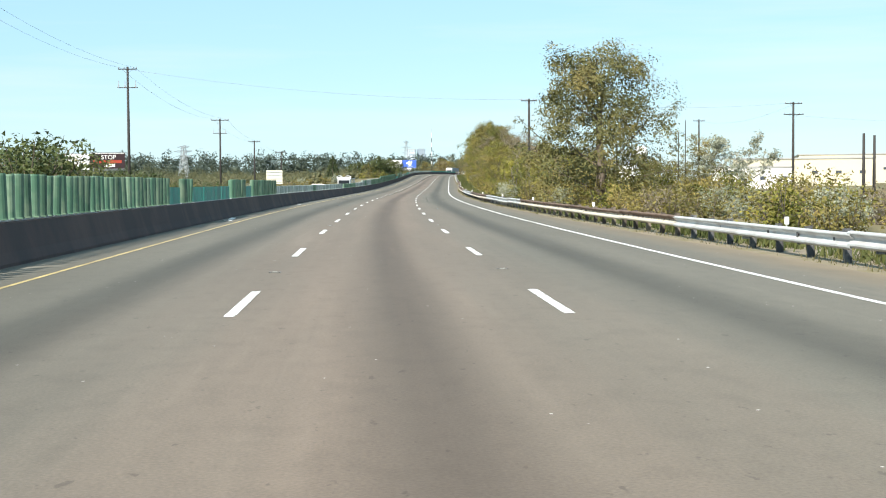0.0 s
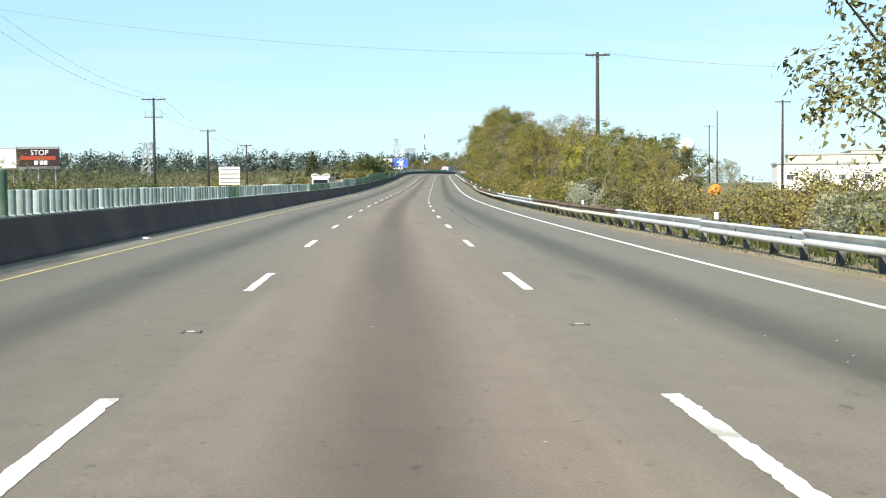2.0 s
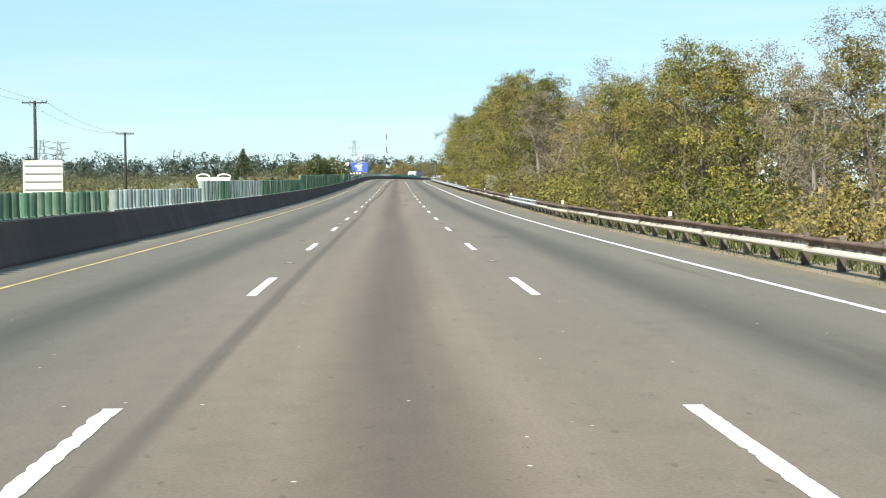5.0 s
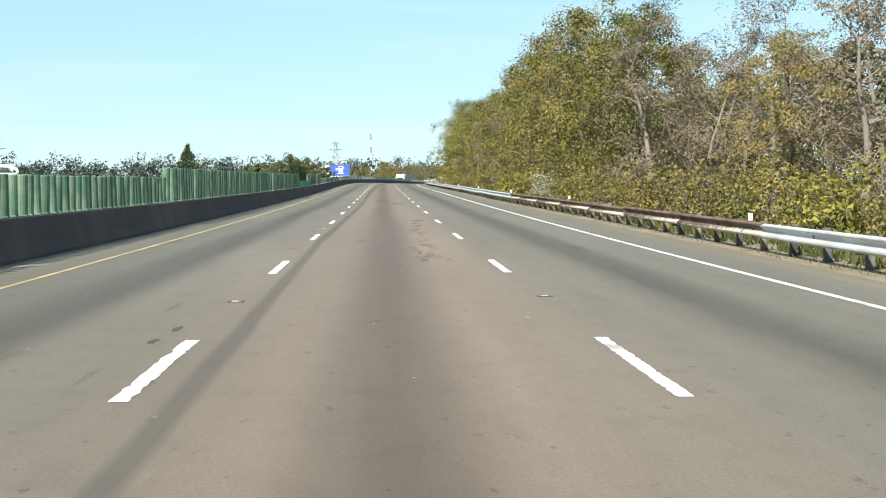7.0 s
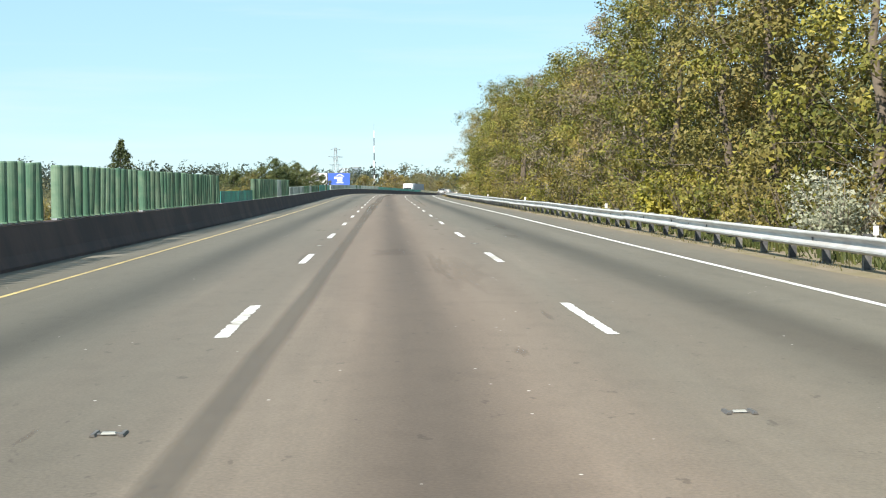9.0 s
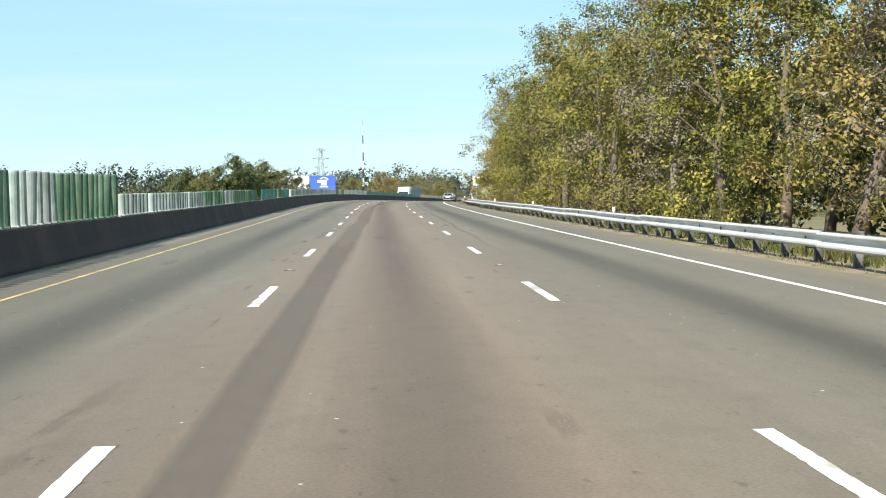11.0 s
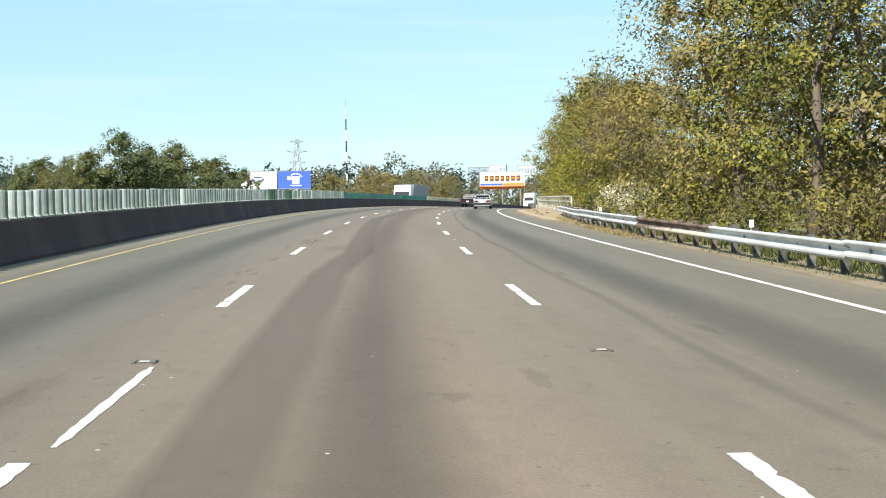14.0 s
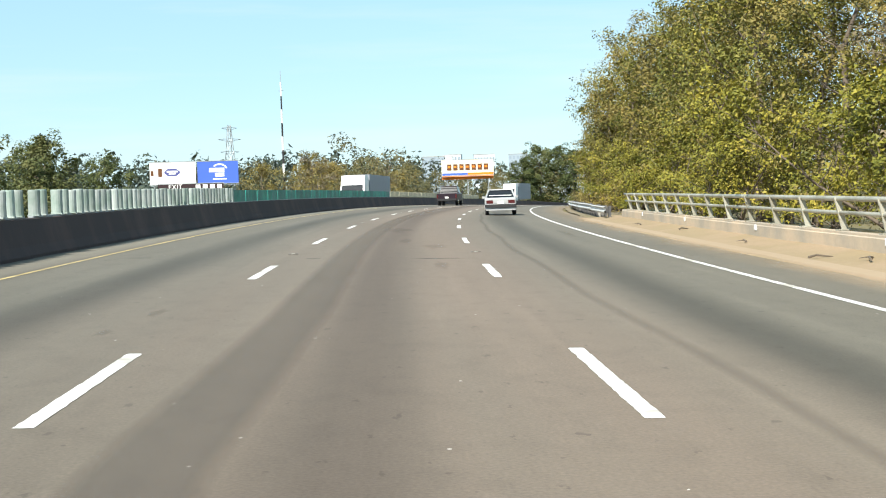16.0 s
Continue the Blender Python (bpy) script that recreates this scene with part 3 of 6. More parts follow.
# a thin worn sliver of an older stroke
vs, fs = [], []
for i, c in enumerate(np.linspace(408.1, 411.3, 24)):
    w = 0.03 + 0.012 * rng.random() if 1 < i < 22 else 0.015
    vs += [at(c, -1.755 - w + 0.004 * rng.normal(), 0.004), at(c, -1.755 + w, 0.004)]
me = bpy.data.meshes.new("worn_stroke")
me.from_pydata([tuple(v) for v in vs], [], [(2 * i, 2 * i + 1, 2 * i + 3, 2 * i + 2) for i in range(23)])
me.materials.append(PAINT)
ob = new("worn_stroke", me)
ob.parent = road

# sealed joints, oil and patches in the surface
def stain(name, vs, fs, cover, mat, label, category="road"):
    ob = structure(name, vs, fs, mat, label, category)
    lay = ob.data.attributes.new("cover", "FLOAT", "POINT")
    lay.data.foreach_set("value", cover)
    ob.visible_shadow = False
    return ob


def strip(name, s0, s1, d_of, w_of, mat, label, soft=0.12):
    ss = np.arange(s0, s1, 1.5)
    vs, cover = [], []
    for s in ss:
        w, j = w_of(s) / 2, rng.normal(0, 0.006, 2)
        end = min(1.0, (s - s0) / 12.0, (s1 - s) / 12.0)
        for q, k in ((-w - soft + j[0], 0.0), (-w + j[0], 1.0), (w + j[1], 1.0), (w + soft + j[1], 0.0)):
            vs.append(at(s, d_of(s) + q, 0.002))
            cover.append(k * end)
    fs = [(4 * i + k, 4 * i + k + 1, 4 * i + k + 5, 4 * i + k + 4) for i in range(len(ss) - 1) for k in range(3)]
    stain(name, vs, fs, cover, mat, label)


strip("seam", 140, 352, lambda s: np.interp(s, [140, 207, 232, 264, 277, 352], [-1.5, -1.42, -1.6, -1.36, -1.28, -1.2]), lambda s: np.interp(s, [150, 250, 300, 345], [0.07, 0.11, 0.17, 0.42]), SEAM, "dark sealed seam along the lane", 0.08)
strip("seam", 335, 640, lambda s: np.interp(s, [335, 364, 371, 422, 430, 464, 472, 640], [-1.2, -1.13, -0.99, -0.83, -0.5, -0.9, -0.69, -0.7]), lambda s: 0.46, SEAM_BROAD, "broad dark sealed seam along the lane", 0.14)
strip("crack", 95, 140, lambda s: 2.78 + 0.05 * math.sin(s * 0.4), lambda s: 0.05, HAIR, "dark sealed crack in the asphalt", 0.06)
strip("crack", 345, 560, lambda s: np.interp(s, [345, 365, 374, 425, 449, 560], [2.4, 2.5, 2.64, 2.76, 2.72, 2.8]) + 0.04 * math.sin(s * 0.5), lambda s: np.interp(s, [345, 420, 450], [0.05, 0.05, 0.025]), HAIR, "dark sealed crack in the asphalt", 0.09)


def patch(s, d, a, b, mat):
    """An uneven spot, thickest in the middle."""
    k = 18
    vs, cover = [at(s, d, 0.0025)], [1.0]
    for step, c in ((0.55, 0.95), (1.0, 0.0)):
        for i in range(k):
            r = step * (0.6 + 0.6 * rng.random())
            vs.append(at(s + b * r * math.sin(2 * math.pi * i / k), d + a * r * math.cos(2 * math.pi * i / k), 0.0025))
            cover.append(c)
    fs = [(0, 1 + i, 1 + (i + 1) % k) for i in range(k)] + [(1 + i, 1 + k + i, 1 + k + (i + 1) % k, 1 + (i + 1) % k) for i in range(k)]
    stain("tar_patch", vs, fs, cover, mat, "small dark tar spot in the lane", "patch")


for s, d, a, b in ((399.3, 2.37, 0.24, 0.4), (390.6, 2.28, 0.2, 0.55), (389.5, 2.40, 0.16, 0.45), (365.5, 2.24, 0.14, 0.4), (366.4, 2.33, 0.08, 0.3), (367.5, 2.3, 0.06, 0.25), (368.3, 2.31, 0.05, 0.25), (369.3, 2.28, 0.05, 0.3),
                   (385.4, 2.33, 0.07, 0.45), (383.0, 2.32, 0.06, 0.3), (380.4, 2.26, 0.08, 0.25), (386.4, -1.97, 0.09, 0.8), (384.2, -1.9, 0.05, 0.6), (388.6, -1.93, 0.05, 0.5), (392.6, -1.97, 0.05, 0.3),
                   (482.8, 1.1, 0.6, 0.12), (483.7, -4.75, 0.32, 0.1), (483.1, -1.32, 0.18, 0.08), (241.2, -2.2, 0.06, 0.35), (240.1, -2.17, 0.05, 0.3), (238.9, -2.05, 0.04, 0.3), (213.6, -2.1, 0.05, 0.3), (212.6, -2.16, 0.05, 0.25)):
    patch(s, d, a, b, TARRY)
for i in range(60):
    s = -5 + 560 * rng.random()
    d = rng.choice([-3.7, 0.1, 3.6]) + rng.normal(0, 0.9)
    patch(s, d, 0.15 + 0.45 * rng.random() ** 2, 1.0 + 4.0 * rng.random() ** 2, CRACK)

# crazed asphalt along the wheel track and beside the lane joint
for i in range(46):
    s = 224 + 26 * rng.random()
    patch(s, 0.92 + 0.012 * (s - 236) + rng.normal(0, 0.14), 0.05 + 0.16 * rng.random(), 0.25 + 0.8 * rng.random(), CRAZED)
for i in range(70):
    s = 175 + 300 * rng.random()
    patch(s, -2.15 + rng.normal(0, 0.2), 0.03 + 0.09 * rng.random(), 0.2 + 0.8 * rng.random(), CRAZED)
for i in range(40):
    s = 225 + 240 * rng.random()
    patch(s, rng.choice([0.85, 2.9, 1.3]) + rng.normal(0, 0.2), 0.04 + 0.12 * rng.random(), 0.2 + 0.7 * rng.random(), CRAZED)

# sand thinning out over the shoulder beside the bridge
ss = np.arange(458, 520, 1.0)
vs, cover = [], []
for s in ss:
    j = 0.22 * math.sin(s * 0.55) + 0.16 * math.sin(s * 1.37 + 1.0) + rng.normal(0, 0.05)
    end = min(1.0, (s - 458) / 6.0, (520 - s) / 5.0)
    for d, up, k in ((6.6 + j, 0.0025, 0.0), (6.98 + j * 0.6, 0.003, 0.35), (7.25, 0.016, 1.0), (7.55, 0.034, 1.0)):
        vs.append(at(s, d, up))
        cover.append(k * max(0.0, end))
stain("sand_fringe", vs, [(4 * i + k, 4 * i + k + 1, 4 * i + k + 5, 4 * i + k + 4) for i in range(len(ss) - 1) for k in range(3)], cover,
      stain_material("blown_sand", (0.34, 0.255, 0.165), 1.0), "thin blown sand over the shoulder edge", "soil")

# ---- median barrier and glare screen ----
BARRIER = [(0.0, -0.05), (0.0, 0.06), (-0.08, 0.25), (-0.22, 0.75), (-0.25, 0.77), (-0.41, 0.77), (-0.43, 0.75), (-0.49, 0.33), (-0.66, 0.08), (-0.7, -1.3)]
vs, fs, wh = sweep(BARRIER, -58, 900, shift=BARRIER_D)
structure("median_barrier", vs, fs, CONCRETE_DARK, "long dark concrete median barrier", "barrier")

BLADE_MESH = {}


def blade_mesh(h, mat, bulge=0.075):
    """A curved upright blade, bulging towards the oncoming driver, with a rounded top and a small foot."""
    key = (round(h, 2), mat.name, bulge)
    if key not in BLADE_MESH:
        sh = Shape()
        n, w = 8, 0.25
        rows = [(0.0, 1.0), (h - 0.03, 1.0), (h, 0.93)]
        rings = []
        for z, k in rows:
            front = [Vector((math.sin(math.pi * (i / n - 0.5)) * w * k / 2, -bulge * math.cos(math.pi * (i / n - 0.5)) * k, z)) for i in range(n + 1)]
            back = [Vector((p.x * 0.94, p.y + 0.02, z)) for p in front[::-1]]
            rings.append(front + back)
        sh.loft(rings)
        sh.box(0.24, 0.18, 0.03, 0, -0.02, 0.015)
        BLADE_MESH[key] = sh.mesh("blade", mat)
    return BLADE_MESH[key]


def on_barrier(s, length):
    """A place on the barrier's top, pitched as the road climbs."""
    d = BARRIER_D(s) - 0.33
    return stand(s, d, 0.768) @ pose(0, 0, 0, math.degrees(math.atan2(at(s + length, d).z - at(s, d).z, length)), 0, 0)


def screen_unit(s, count, top, mat, label, pitch=0.58, missing=0.012, loose=1.0):
    length = count * pitch
    ob = thing("glare_screen", on_barrier(s, length), label, "screen", "glare screen units on the median barrier")
    part("base_rail", Shape().box(0.12, length - 0.02, 0.035, 0, length / 2, 0.018, bevel=0.01), STEEL, ob)
    for i in range(count):
        if rng.random() < missing:
            continue
        h = top - 0.77 - 0.03 + rng.choice([-0.01, 0.0, 0.0, 0.01])
        part("blade", blade_mesh(h, mat, 0.115), mat, ob,
             m=pose(rng.normal(0, 0.01), (i + 0.5) * pitch + rng.normal(0, 0.02), 0.03, rng.normal(0, 0.8) * loose, rng.normal(0, 1.3) * loose, 4 + rng.normal(0, 5) * loose))
    return ob


def panel_unit(s, length, top, label):
    ob = thing("screen_panel", on_barrier(s, length), label, "screen", "flat panels on the median barrier")
    h = top - 0.77
    n = max(2, int(length / 1.0))
    for i in range(n):
        sh = Shape()
        a = length / n
        for k in range(3):
            sh.box(0.02 if k % 2 else 0.03, a / 3 - 0.002, h - 0.02 - 0.006 * (i % 2), 0, i * a + (k + 0.5) * a / 3, h / 2 + 0.01)
        part("panel", sh, TEAL, ob)
    part("base_rail", Shape().box(0.08, length, 0.03, 0, length / 2, 0.012), STEEL, ob)
    return ob


G_TALL = "upright green plastic glare blades on the barrier top"
G_GREY = "faded grey-green glare blades on the barrier top"
G_TEAL = "flat teal screen panel fixed on the barrier top"
SCREEN = [(14.0, 43.2, 1.63, "g"), (43.4, 45.8, 1.34, "p"), (45.9, 48.0, 1.63, "g"), (48.8, 60.0, 1.34, "p"), (60.4, 66.4, 1.63, "g"), (66.6, 69.2, 1.34, "p"),
          (69.4, 82.0, 1.63, "g"), (82.2, 153.0, 1.28, "w"), (155.8, 176.0, 1.28, "g"), (177.0, 192.4, 1.30, "w"), (192.8, 196.6, 1.57, "m"), (197.3, 213.6, 1.57, "m"), (214.4, 242.9, 1.58, "g"), (243.2, 284.0, 1.89, "g"),
          (285.0, 294.0, 1.89, "g"), (294.6, 311.2, 1.89, "g"), (312.3, 325.3, 1.27, "p"), (325.5, 349.5, 1.83, "g"), (349.7, 366.0, 1.35, "w"), (366.2, 386.0, 1.37, "g"),
          (386.2, 389.3, 1.37, "p"), (392.3, 404.0, 1.40, "p"), (404.3, 406.4, 1.37, "g"), (407.4, 415.0, 1.36, "p"), (415.8, 484.4, 1.34, "w"), (485.0, 511.2, 1.34, "w"),
          (511.4, 574.4, 1.27, "p")]
for a, b, top, kind in SCREEN:
    if kind == "p":
        k = max(1, round((b - a) / 3.0))
        for i in range(k):
            panel_unit(a + i * (b - a) / k, (b - a) / k - 0.05, top, G_TEAL)
        continue
    s = a
    while s < b - 0.3:
        step = 0.58
        count = min(6, max(1, int((b - s) / step)))
        green = kind == "g" if rng.random() > (0.12 if kind == "g" else 0.03) else kind != "g"
        if kind == "m":
            green = rng.random() < 0.5
        if kind == "g" and rng.random() > 0.2:
            green = True
        screen_unit(s, count, top, GREEN_BLADE if green else GREY_BLADE, G_TALL if green else G_GREY, step, 0.012, 1.0 if kind != "w" else 0.3)
        s += count * step + 0.01
# cream slats further round the bend
for i in range(22):
    s = 575 + i * 3.0
    ob = thing("slat_fence", stand(s, BARRIER_D(s) - 0.33, 0.768), "cream upright slat fence on the barrier top", "fence", "slat fences on the median barrier")
    part("rail", Shape().box(0.05, 2.95, 0.06, 0, 1.5, 0.1), CREAM, ob)
    for j in range(9):
        part("slat", Shape().box(0.03, 0.27, 0.5, 0.0, 0.17 + j * 0.33, 0.27, bevel=0.004), CREAM, ob)

# ---- guardrail along the shoulder ----
RAIL_TOP = 0.585
W_OUT = [(-0.02, 0.0), (-0.075, 0.028), (-0.085, 0.045), (-0.085, 0.072), (-0.078, 0.088), (-0.006, 0.128), (0.0, 0.142), (0.0, 0.165), (-0.006, 0.18), (-0.07, 0.225), (-0.085, 0.242), (-0.085, 0.26), (-0.075, 0.275), (-0.02, 0.29)]
W_PROFILE = W_OUT + [(a + 0.006, b) for a, b in W_OUT[::-1]]


def i_section(depth, width, z0, z1, cx, mat, name):
    """A rolled steel section: two flanges along the road, joined by a web across it."""
    sh = Shape()
    for q in (-1, 1):
        sh.box(0.009, width, z1 - z0, cx + q * depth / 2, 0, (z0 + z1) / 2, bevel=0.002)
    sh.box(depth - 0.009, 0.008, z1 - z0, cx, 0, (z0 + z1) / 2)
    return sh.mesh(name, mat)


POST = {m.name: i_section(0.125, 0.08, -0.33, 0.60, 0.0, m, "post") for m in (POST_STEEL, POST_RUST)}
BLOCK = {m.name: i_section(0.15, 0.08, -0.15, 0.14, -0.152, m, "blockout") for m in (POST_STEEL, POST_RUST)}


def rail_finish(s):
    for a, b, mat in ((-60, 34.5, GALV), (34.5, 73.0, RUST), (73.0, 99.5, GALV), (99.5, 127.0, RUST), (127.0, 158, GALV), (158, 208.5, RUST), (208.5, 226.0, GALV), (226.0, 276.0, RUST),
                      (276.0, 429.5, GALV), (429.5, 439.0, RUST), (439.0, 600, GALV)):
        if a <= s < b:
            return mat
    return GALV


def rail_section(s0, length, n_posts):
    mat = rail_finish(s0 + 0.5 * length)
    rusty = mat is RUST
    base = stand(s0, RAIL_D(s0), 0.0)
    ob = thing("guardrail", base, "rusted steel guardrail beam on brown steel posts" if rusty else "bright galvanised steel guardrail beam on steel posts", "guardrail", "guardrail sections along the shoulder")
    inv = base.inverted()
    wob = rng.normal(0, 0.012)
    vs, fs, _ = sweep([(a, b + RAIL_TOP - 0.29) for a, b in W_PROFILE], s0, s0 + length + 0.12, 1.9, shift=lambda s: RAIL_D(s) - 0.004 * ((s0 * 7) % 2 > 1))
    sh = Shape().add([inv @ v + Vector((0, 0, wob)) for v in vs], fs)
    part("beam", sh, mat, ob)
    for i in range(n_posts):
        s = s0 + (i + 0.5) * length / n_posts
        p = inv @ stand(s, RAIL_D(s) + 0.232, 0.0)
        pm = POST_RUST if rusty else POST_STEEL
        po = part("post", POST[pm.name], pm, ob, m=p @ pose(0, 0, rng.normal(0, 0.02), rng.normal(0, 1.5), rng.normal(0, 2.0), 0))
        part("blockout", BLOCK[pm.name], pm, po, m=pose(0, 0, RAIL_TOP - 0.16))
    return ob


edges = [-24.0]
stops = [34.5, 73.0, 99.5, 127.0, 158.0, 208.5, 226.0, 276.0, 429.5, 439.0, 473.0]
while edges[-1] < 472.9:
    nxt = edges[-1] + 7.62
    for q in stops:
        if edges[-1] + 0.5 < q < nxt + 3.0:
            nxt = q
            break
    edges.append(nxt)
for a, b in zip(edges[:-1], edges[1:]):
    rail_section(a, b - a, max(1, round((b - a) / 1.905)))
for i in range(6):
    s = 514.2 + i * 7.62
    rail_section(s, 7.62, 4)
for i in range(4):
    rail_section(560 + i * 7.62, 7.62, 4)

# small white reflector plates on the posts
REFL = Shape().box(0.09, 0.012, 0.15, 0, 0, 0.075, bevel=0.003).mesh("plate", WHITE)
for s in (3.2, 26.1, 49.3, 69.0, 88.0, 109.2, 132.0, 155.0, 178.0, 200.1, 228.0, 255.7, 278.5, 304.0, 331.0, 358.4, 381.8, 402.0, 427.3, 449.1):
    ob = thing("delineator", stand(s, RAIL_D(s) + 0.24, 0.50), "small white reflector plate on a guardrail post", "reflector", "guardrail reflectors")
    part("stem", Shape().box(0.03, 0.02, 0.12, 0, 0, 0.06), GALV, ob)
    part("plate", REFL, WHITE, ob, m=pose(0, -0.02, 0.09))

# raised lane markers with steel castings
CAST = material("marker_casting", (0.15, 0.14, 0.13), 0.6, 0.5, var=0.3)
LENS = material("marker_lens", (0.33, 0.33, 0.3), 0.35, var=0.2)
ARM = Shape().prism([(-0.125, 0.0), (-0.115, 0.018), (-0.09, 0.018), (-0.08, 0.0)], -0.10, 0.10).prism([(0.125, 0.0), (0.115, 0.018), (0.09, 0.018), (0.08, 0.0)], -0.10, 0.10).box(0.17, 0.05, 0.012, 0, 0, 0.006).mesh("casting", CAST)
LENS_M = Shape().box(0.11, 0.05, 0.014, 0, -0.01, 0.014, taper=0.85).mesh("lens", LENS)
for k in range(-1, 26):
    for side in (-1.86, 1.86):
        ob = thing("lane_marker", stand((21.5 if side < 0 else 22.0) + 24.38 * k, side, 0.002) @ Matrix.Scale(0.78, 4), "raised lane reflector in a dark steel casting", "road marker", "raised lane markers")
        part("casting", ARM, CAST, ob)
        part("lens", LENS_M, LENS, ob)

# ---- bridge parapet and steel rail ----
B0, B1, BD = 469.0, 513.6, 8.62
vs, fs, wh = sweep([(0.0, -0.3), (-0.02, 0.40), (0.0, 0.42), (0.0, 0.46), (0.36, 0.46), (0.38, 0.44), (0.38, -0.3)], B0, B1, 2.0, shift=lambda s: BD)
structure("bridge_parapet", vs, fs, CONCRETE, "low weathered tan concrete bridge parapet", "parapet")
structure("parapet_end", *sweep([(0.02, -0.3), (0.02, 0.52), (0.05, 0.55), (0.4, 0.55), (0.42, 0.52), (0.42, -0.3)], B0 - 0.5, B0 + 0.35, 0.5, shift=lambda s: BD)[:2], CONCRETE, "square tan concrete block ending the parapet", "parapet")
brail = thing("bridge_railing", stand(B0, BD, 0.46), "two-bar grey-green steel bridge railing on curved posts", "railing")
inv = stand(B0, BD, 0.46).inverted()
for up, r, dd in ((0.62, 0.05, 0.02), (0.35, 0.04, 0.06)):
    pts = [inv @ at(s, BD + dd + 0.1, 0.46 + up) for s in np.linspace(B0 + 1.5, B1, 30)]
    if up > 0.5:
        pts = [inv @ at(B0 + a, BD + dd + 0.1, 0.46 + b) for a, b in ((1.1, 0.0), (1.1, 0.36), (1.14, 0.5), (1.26, 0.59))] + pts
    part("rail_bar", Shape().tube(pts, r, 10), RAIL_PAINT, brail, smooth=True)
CURVE = Shape()
prof = [(0.30, 0.0), (0.20, 0.02), (0.16, 0.2), (0.12, 0.40), (0.06, 0.62), (0.12, 0.66), (0.2, 0.60), (0.24, 0.40), (0.28, 0.2), (0.32, 0.06)]
CURVE.prism([(a - 0.02, b) for a, b in prof], -0.022, 0.022)
CURVE.box(0.26, 0.2, 0.025, 0.22, 0, 0.0125)
CURVE_M = CURVE.mesh("post", RAIL_PAINT)
for s in np.arange(B0 + 1.9, B1, 2.44):
    part("post", CURVE_M, RAIL_PAINT, brail, m=inv @ stand(s, BD, 0.46))
for s in np.arange(B0 + 2, B1, 9.0):
    ob = thing("parapet_reflector", stand(s, BD - 0.03, 0.30), "small white square reflector on the parapet", "reflector", "parapet reflectors")
    part("plate", Shape().box(0.02, 0.16, 0.13, 0, 0, 0.065), WHITE, ob)

# ---- trees and bushes ----
def leaves_mesh(centres, radii, per, size, mat, name, flat=0.75, seed=0, outs=None, depth=0.45):
    """Leaves scattered through clumps, each a small pointed blade, turned mostly outwards and up as leaves turn to the light."""
    r = np.random.default_rng(seed)
    C = np.repeat(np.array(centres), per, axis=0)
    R = np.repeat(np.array(radii), per)[:, None]
    n = len(C)
    u = r.normal(size=(n, 3))
    u /= np.linalg.norm(u, axis=1)[:, None]
    p = C + u * R * (r.random((n, 1)) ** depth) * np.array([1, 1, flat])
    face = u * 0.6 + np.array([0, 0, 0.35]) + r.normal(size=(n, 3)) * 0.42
    if outs is not None:
        face += np.repeat(np.array(outs), per, axis=0) * 0.6
    face /= np.linalg.norm(face, axis=1)[:, None] + 1e-9
    a = np.cross(face, r.normal(size=(n, 3)))
    a /= np.linalg.norm(a, axis=1)[:, None] + 1e-9
    b = np.cross(face, a)
    k = size * (0.6 + 0.8 * r.random((n, 1)))
    v = np.stack([p, p + a * k * 1.0 + b * k * 0.26, p + a * k * 0.62 - b * k * 0.40], axis=1).reshape(-1, 3)
    me = bpy.data.meshes.new(name)
    me.vertices.add(3 * n)
    me.vertices.foreach_set("co", v.ravel())
    me.loops.add(3 * n)
    me.loops.foreach_set("vertex_index", np.arange(3 * n))
    me.polygons.add(n)
    me.polygons.foreach_set("loop_start", np.arange(0, 3 * n, 3))
    me.materials.append(mat)
    me.update(calc_edges=True)
    me.validate()
    return me


def limbs(sh, start, direction, length, radius, level, r, tips, spread=0.7, rise=0.15):
    """Tapering limbs that fork; gathers the places where twigs end."""
    pts, p, d = [Vector(start)], Vector(start), Vector(direction).normalized()
    k = 3 if level else 2
    for i in range(k):
        d = (d + Vector(r.normal(0, 0.16, 3)) + Vector((0, 0, rise * 0.4))).normalized()
        p = p + d * length / k
        pts.append(p.copy())
        if level == 1 and i >= 1 or level == 0:
            tips.append((p.copy(), length))
    sh.tube(pts, [radius * (1 - 0.68 * i / k) for i in range(k + 1)], 5 if level > 1 else 3, caps=False)
    if level == 0:
        return
    for i in range(3 if level > 1 else 2 + int(r.integers(0, 2))):
        q = pts[int(r.integers(1, k + 1))]
        v = Vector(r.normal(0, 1, 3))
        v.z = abs(v.z) * 0.5 + rise
        nd = (d * (1 - spread) + v.normalized() * spread * 1.3).normalized()
        limbs(sh, q, nd, length * (0.55 + 0.25 * r.random()), radius * 0.42, level - 1, r, tips, spread, rise)


